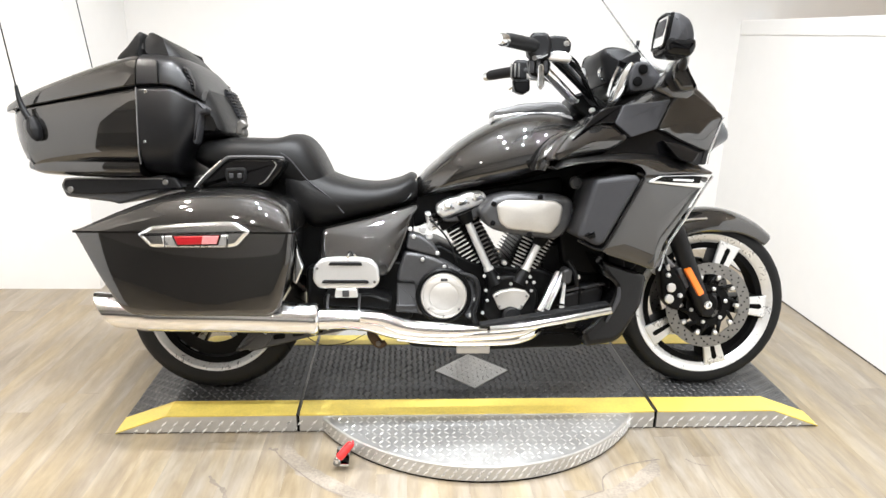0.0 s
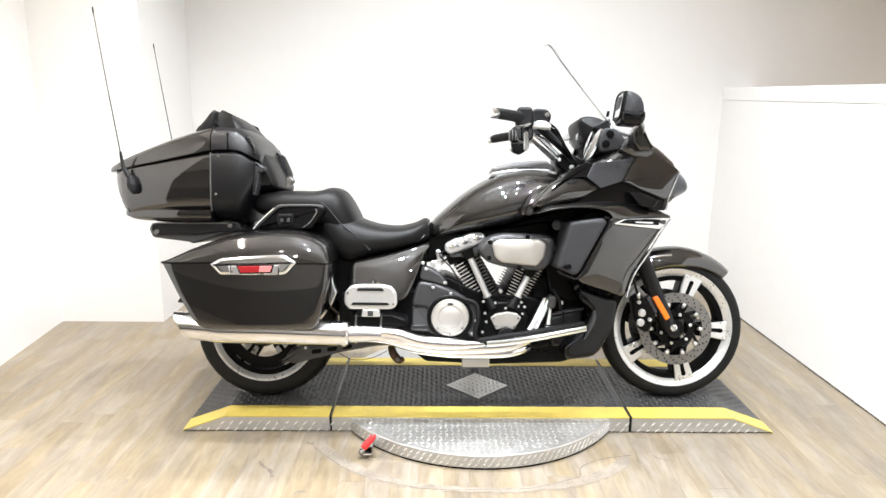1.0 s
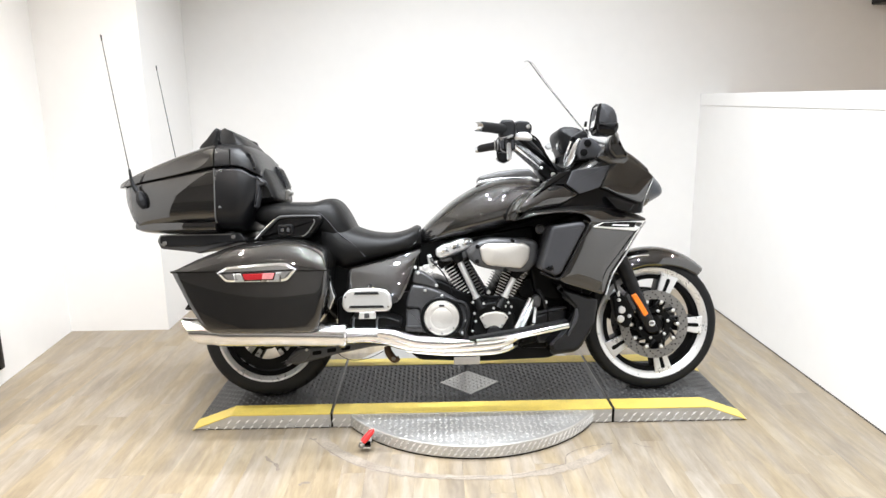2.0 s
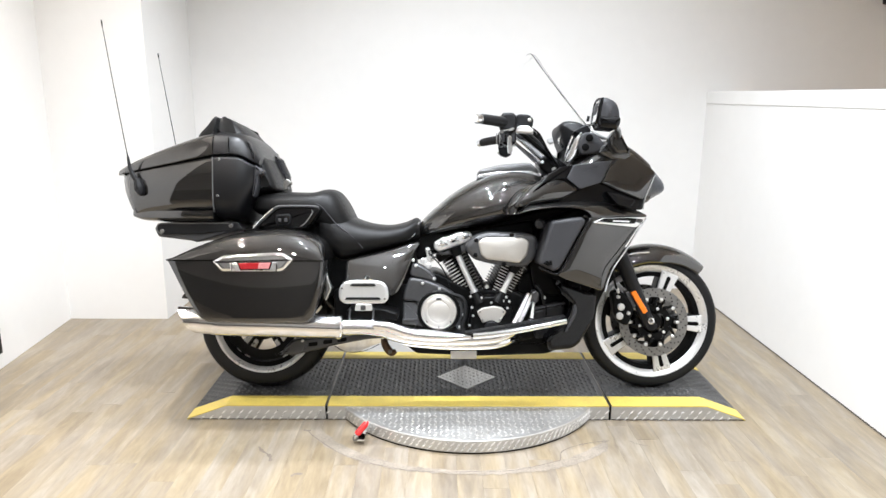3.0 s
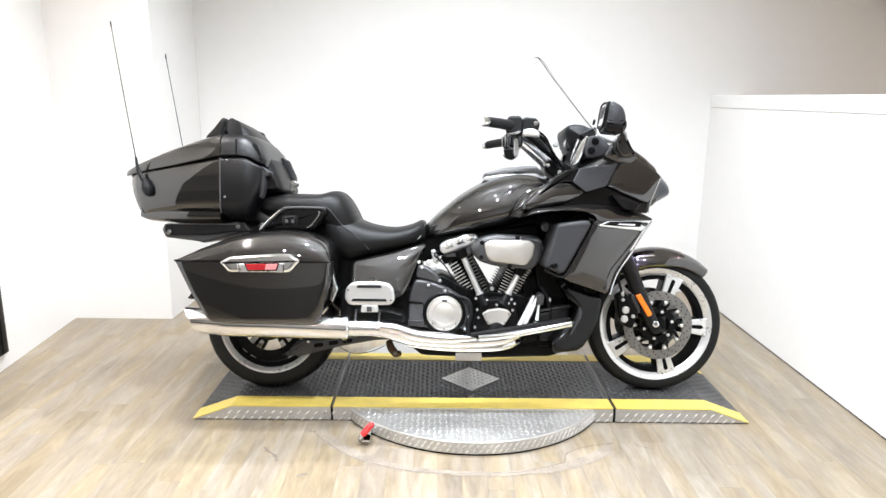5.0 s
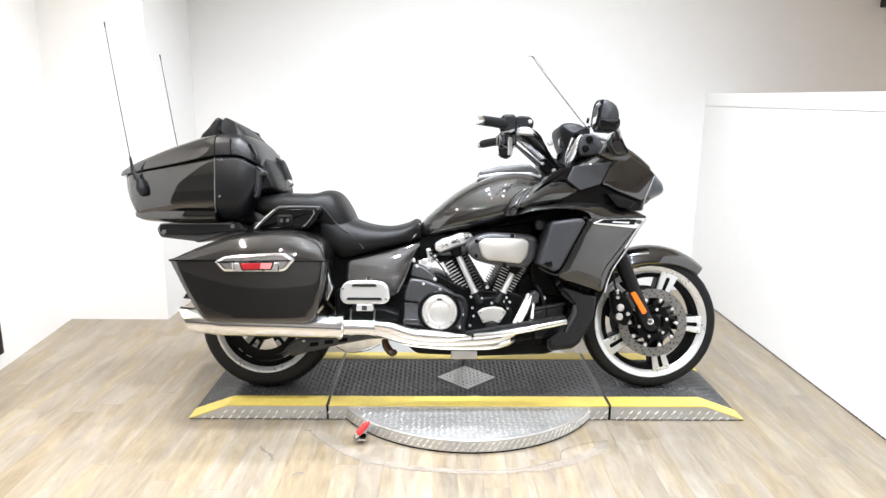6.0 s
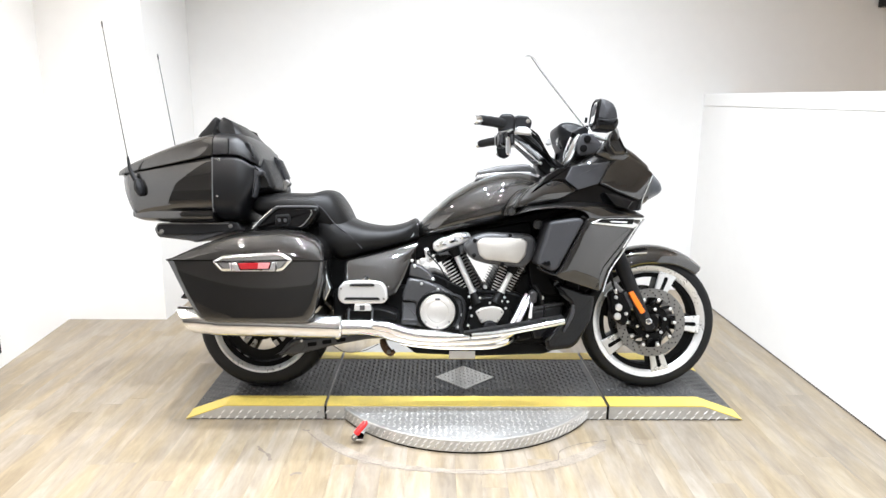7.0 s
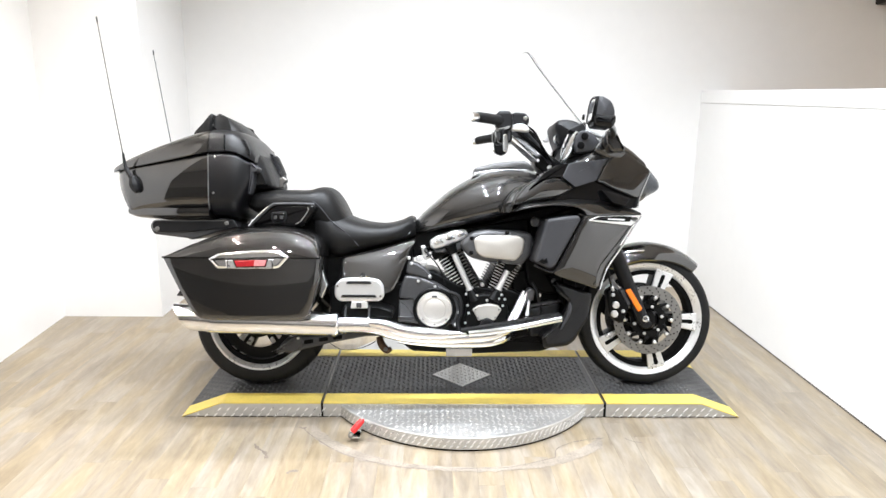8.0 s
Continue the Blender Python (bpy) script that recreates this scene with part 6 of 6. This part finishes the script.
for a, b in (((-0.029, -0.19, 0.594), (0.041, -0.2, 0.441)), ((0.199, -0.19, 0.524), (0.158, -0.2, 0.442))):
    av, bv = Vector(a), Vector(b)
    d = (av - bv).normalized()
    t = P("pushrod_tube", tube([a, b], 0.0125, 16), M_BRIGHT, None, "chrome push-rod tube")
    P("upper_collar", tube([tuple(av + d * 0.03), tuple(av - d * 0.005)], [0.026, 0.018], 16), M_ENGINE, t)
    P("clamp_ring", tube([tuple(bv + d * 0.008), tuple(bv - d * 0.002)], 0.0165, 16), M_BRIGHT, t)
    P("lower_collar", tube([tuple(bv - d * 0.002), tuple(bv - d * 0.05)], [0.018, 0.03], 16), M_ENGINE, t)
th = P("thermostat_housing", panel([(-0.165, 0.618), (-0.147, 0.622), (-0.136, 0.593), (-0.119, 0.575), (-0.141, 0.56), (-0.155, 0.569), (-0.159, 0.593)], -0.1, -0.17, 0.006, 0.008), M_BRIGHT, None, "bright metal thermostat housing")
for x, z in ((-0.15, 0.608), (-0.145, 0.592), (-0.14, 0.576)):
    P("rib", panel([(x - 0.002, z), (x + 0.02, z + 0.008), (x + 0.021, z + 0.004), (x - 0.001, z - 0.004)], -0.12, -0.174, 0.001, 0.001), M_ENGINE, th)
for x, z in ((-0.172, 0.567), (-0.15, 0.545)):
    P("union", lathe([(0.012, 0), (0.012, -0.012), (0.008, -0.016), (0.003, -0.016)], x, z, 16, y0=-0.165), M_BRIGHT, th)

for k in range(1):
    P("breather_hose", tube([(-0.15 + 0.012 * k, -0.17, 0.6 - 0.012 * k), (-0.105 + 0.01 * k, -0.185, 0.555), (-0.08 + 0.008 * k, -0.19, 0.515), (-0.06, -0.18, 0.46)], 0.003, 8), M_RUBBER, None, "thin black rubber hose")
P("knock_bolt", bolt(0.094, -0.165, 0.46, 0.009, 0.016), M_BRIGHT)

air = P("air_cleaner", panel([(-0.006, 0.631), (0.039, 0.677), (0.096, 0.691), (0.266, 0.686), (0.29, 0.668), (0.284, 0.588), (0.246, 0.547), (0.097, 0.562), (0.029, 0.581)], -0.12, -0.272, 0.022, 0.018), M_CASE, None, "dark grey air cleaner cover")
P("silver_plate", panel([(0.049, 0.652), (0.076, 0.669), (0.23, 0.67), (0.257, 0.652), (0.249, 0.6), (0.22, 0.566), (0.084, 0.581), (0.061, 0.599)], -0.265, -0.283, 0.012, 0.008, 0.004), M_SATIN, air, "satin aluminium plate")
for x, z in ((0.042, 0.657), (0.185, 0.679), (0.04, 0.598), (0.155, 0.562)):
    P("screw_recess", lathe([(0.0085, 0), (0.0085, -0.0025), (0.006, -0.003), (0.001, -0.003)], x, z, 16, y0=-0.271), M_BLACK, air)
P("intake_duct", tube([(0.28, -0.2, 0.62), (0.33, -0.2, 0.625)], 0.035, 18), M_MATTE, air)
P("frame_boss", lathe([(0.02, 0), (0.02, -0.02), (0.014, -0.024), (0.013, -0.012), (0.003, -0.012)], 0.303, 0.724, 20, y0=-0.23), M_CASE)
for a, b, w0, w1 in (((0.266, -0.2, 0.434), (0.191, -0.25, 0.298), 0.011, 0.012), ((0.285, -0.195, 0.436), (0.215, -0.245, 0.302), 0.0105, 0.0095), ((0.293, -0.19, 0.43), (0.273, -0.23, 0.32), 0.008, 0.0125)):
    hp = P("header_shield", tube([a, tuple((p + q) / 2 for p, q in zip(a, b)), b], [w0, w0 * 1.05, w1], 16, 4), M_CHROME, None, "chrome exhaust header shield")
    P("shield_band", tube([tuple(p * 0.12 + q * 0.88 for p, q in zip(a, b)), tuple(p * 0.08 + q * 0.92 for p, q in zip(a, b))], w1 * 1.2, 14), M_ENGINE, hp)
P("header_clamp", slab([(0.274, 0.442), (0.29, 0.452), (0.308, 0.442), (0.302, 0.4), (0.28, 0.4)], 0.03, 0.01, 0.008, yc=-0.2), M_CASE)

# foot rests
rail = P("footboard_rail", tube([(0.03, -0.345, 0.283), (0.16, -0.355, 0.299), (0.393, -0.36, 0.346)], [0.013, 0.013, 0.0125], 14, 3), M_CHROME, None, "chrome footboard rail")
P("rubber_tread", panel([(0.0, 0.29), (0.16, 0.312), (0.39, 0.358), (0.392, 0.364), (0.15, 0.322), (0.0, 0.298)], -0.31, -0.352, 0.003, 0.002), M_RUBBER, rail, "black rubber footboard tread")
fb = P("passenger_footboard", panel([(-0.499, 0.433), (-0.495, 0.475), (-0.475, 0.497), (-0.44, 0.502), (-0.36, 0.502), (-0.325, 0.495), (-0.307, 0.473), (-0.303, 0.428), (-0.32, 0.41), (-0.481, 0.409)], -0.335, -0.36, 0.022, 0.008), M_BRIGHT, None, "folded-up chrome passenger footboard")
for z, x0, x1 in ((0.483, -0.453, -0.352), (0.43, -0.473, -0.332)):
    P("rubber_insert", panel([(x0, z - 0.004), (x0 + 0.006, z + 0.006), (x1 - 0.006, z + 0.006), (x1, z - 0.004)], -0.355, -0.3645, 0.004, 0.002), M_RUBBER, fb)
P("hinge", panel([(-0.432, 0.41), (-0.37, 0.41), (-0.366, 0.382), (-0.436, 0.382)], -0.33, -0.358, 0.006, 0.004), M_BRIGHT, fb)
P("hinge_pin", box(-0.412, -0.392, -0.362, -0.35, 0.385, 0.405, 0.002), M_CASE, fb)
for x in (-0.485, -0.318, -0.485, -0.318):
    P("screw", bolt(x, -0.359, 0.47 if x == -0.485 else 0.43, 0.004, 0.003), M_STEEL, fb)
P("foot_bracket", slab([(-0.47, 0.385), (-0.33, 0.39), (-0.27, 0.37), (-0.27, 0.34), (-0.47, 0.35)], 0.08, 0.01, 0.008, yc=-0.26), M_ENGINE)
for x in (-0.455, -0.362):
    P("hanger_rod", tube([(x, -0.34, 0.39), (x - 0.002, -0.352, 0.352), (x + 0.002, -0.36, 0.34)], 0.004, 8), M_CASE)
P("shift_link", tube([(-0.395, -0.37, 0.505), (-0.39, -0.33, 0.515), (-0.375, -0.3, 0.495)], 0.005, 8), M_CHROME)

bike.matrix_world = Matrix.Translation((0, 0, CONTACT)) @ Matrix.Rotation(radians(-LEAN), 4, "X")
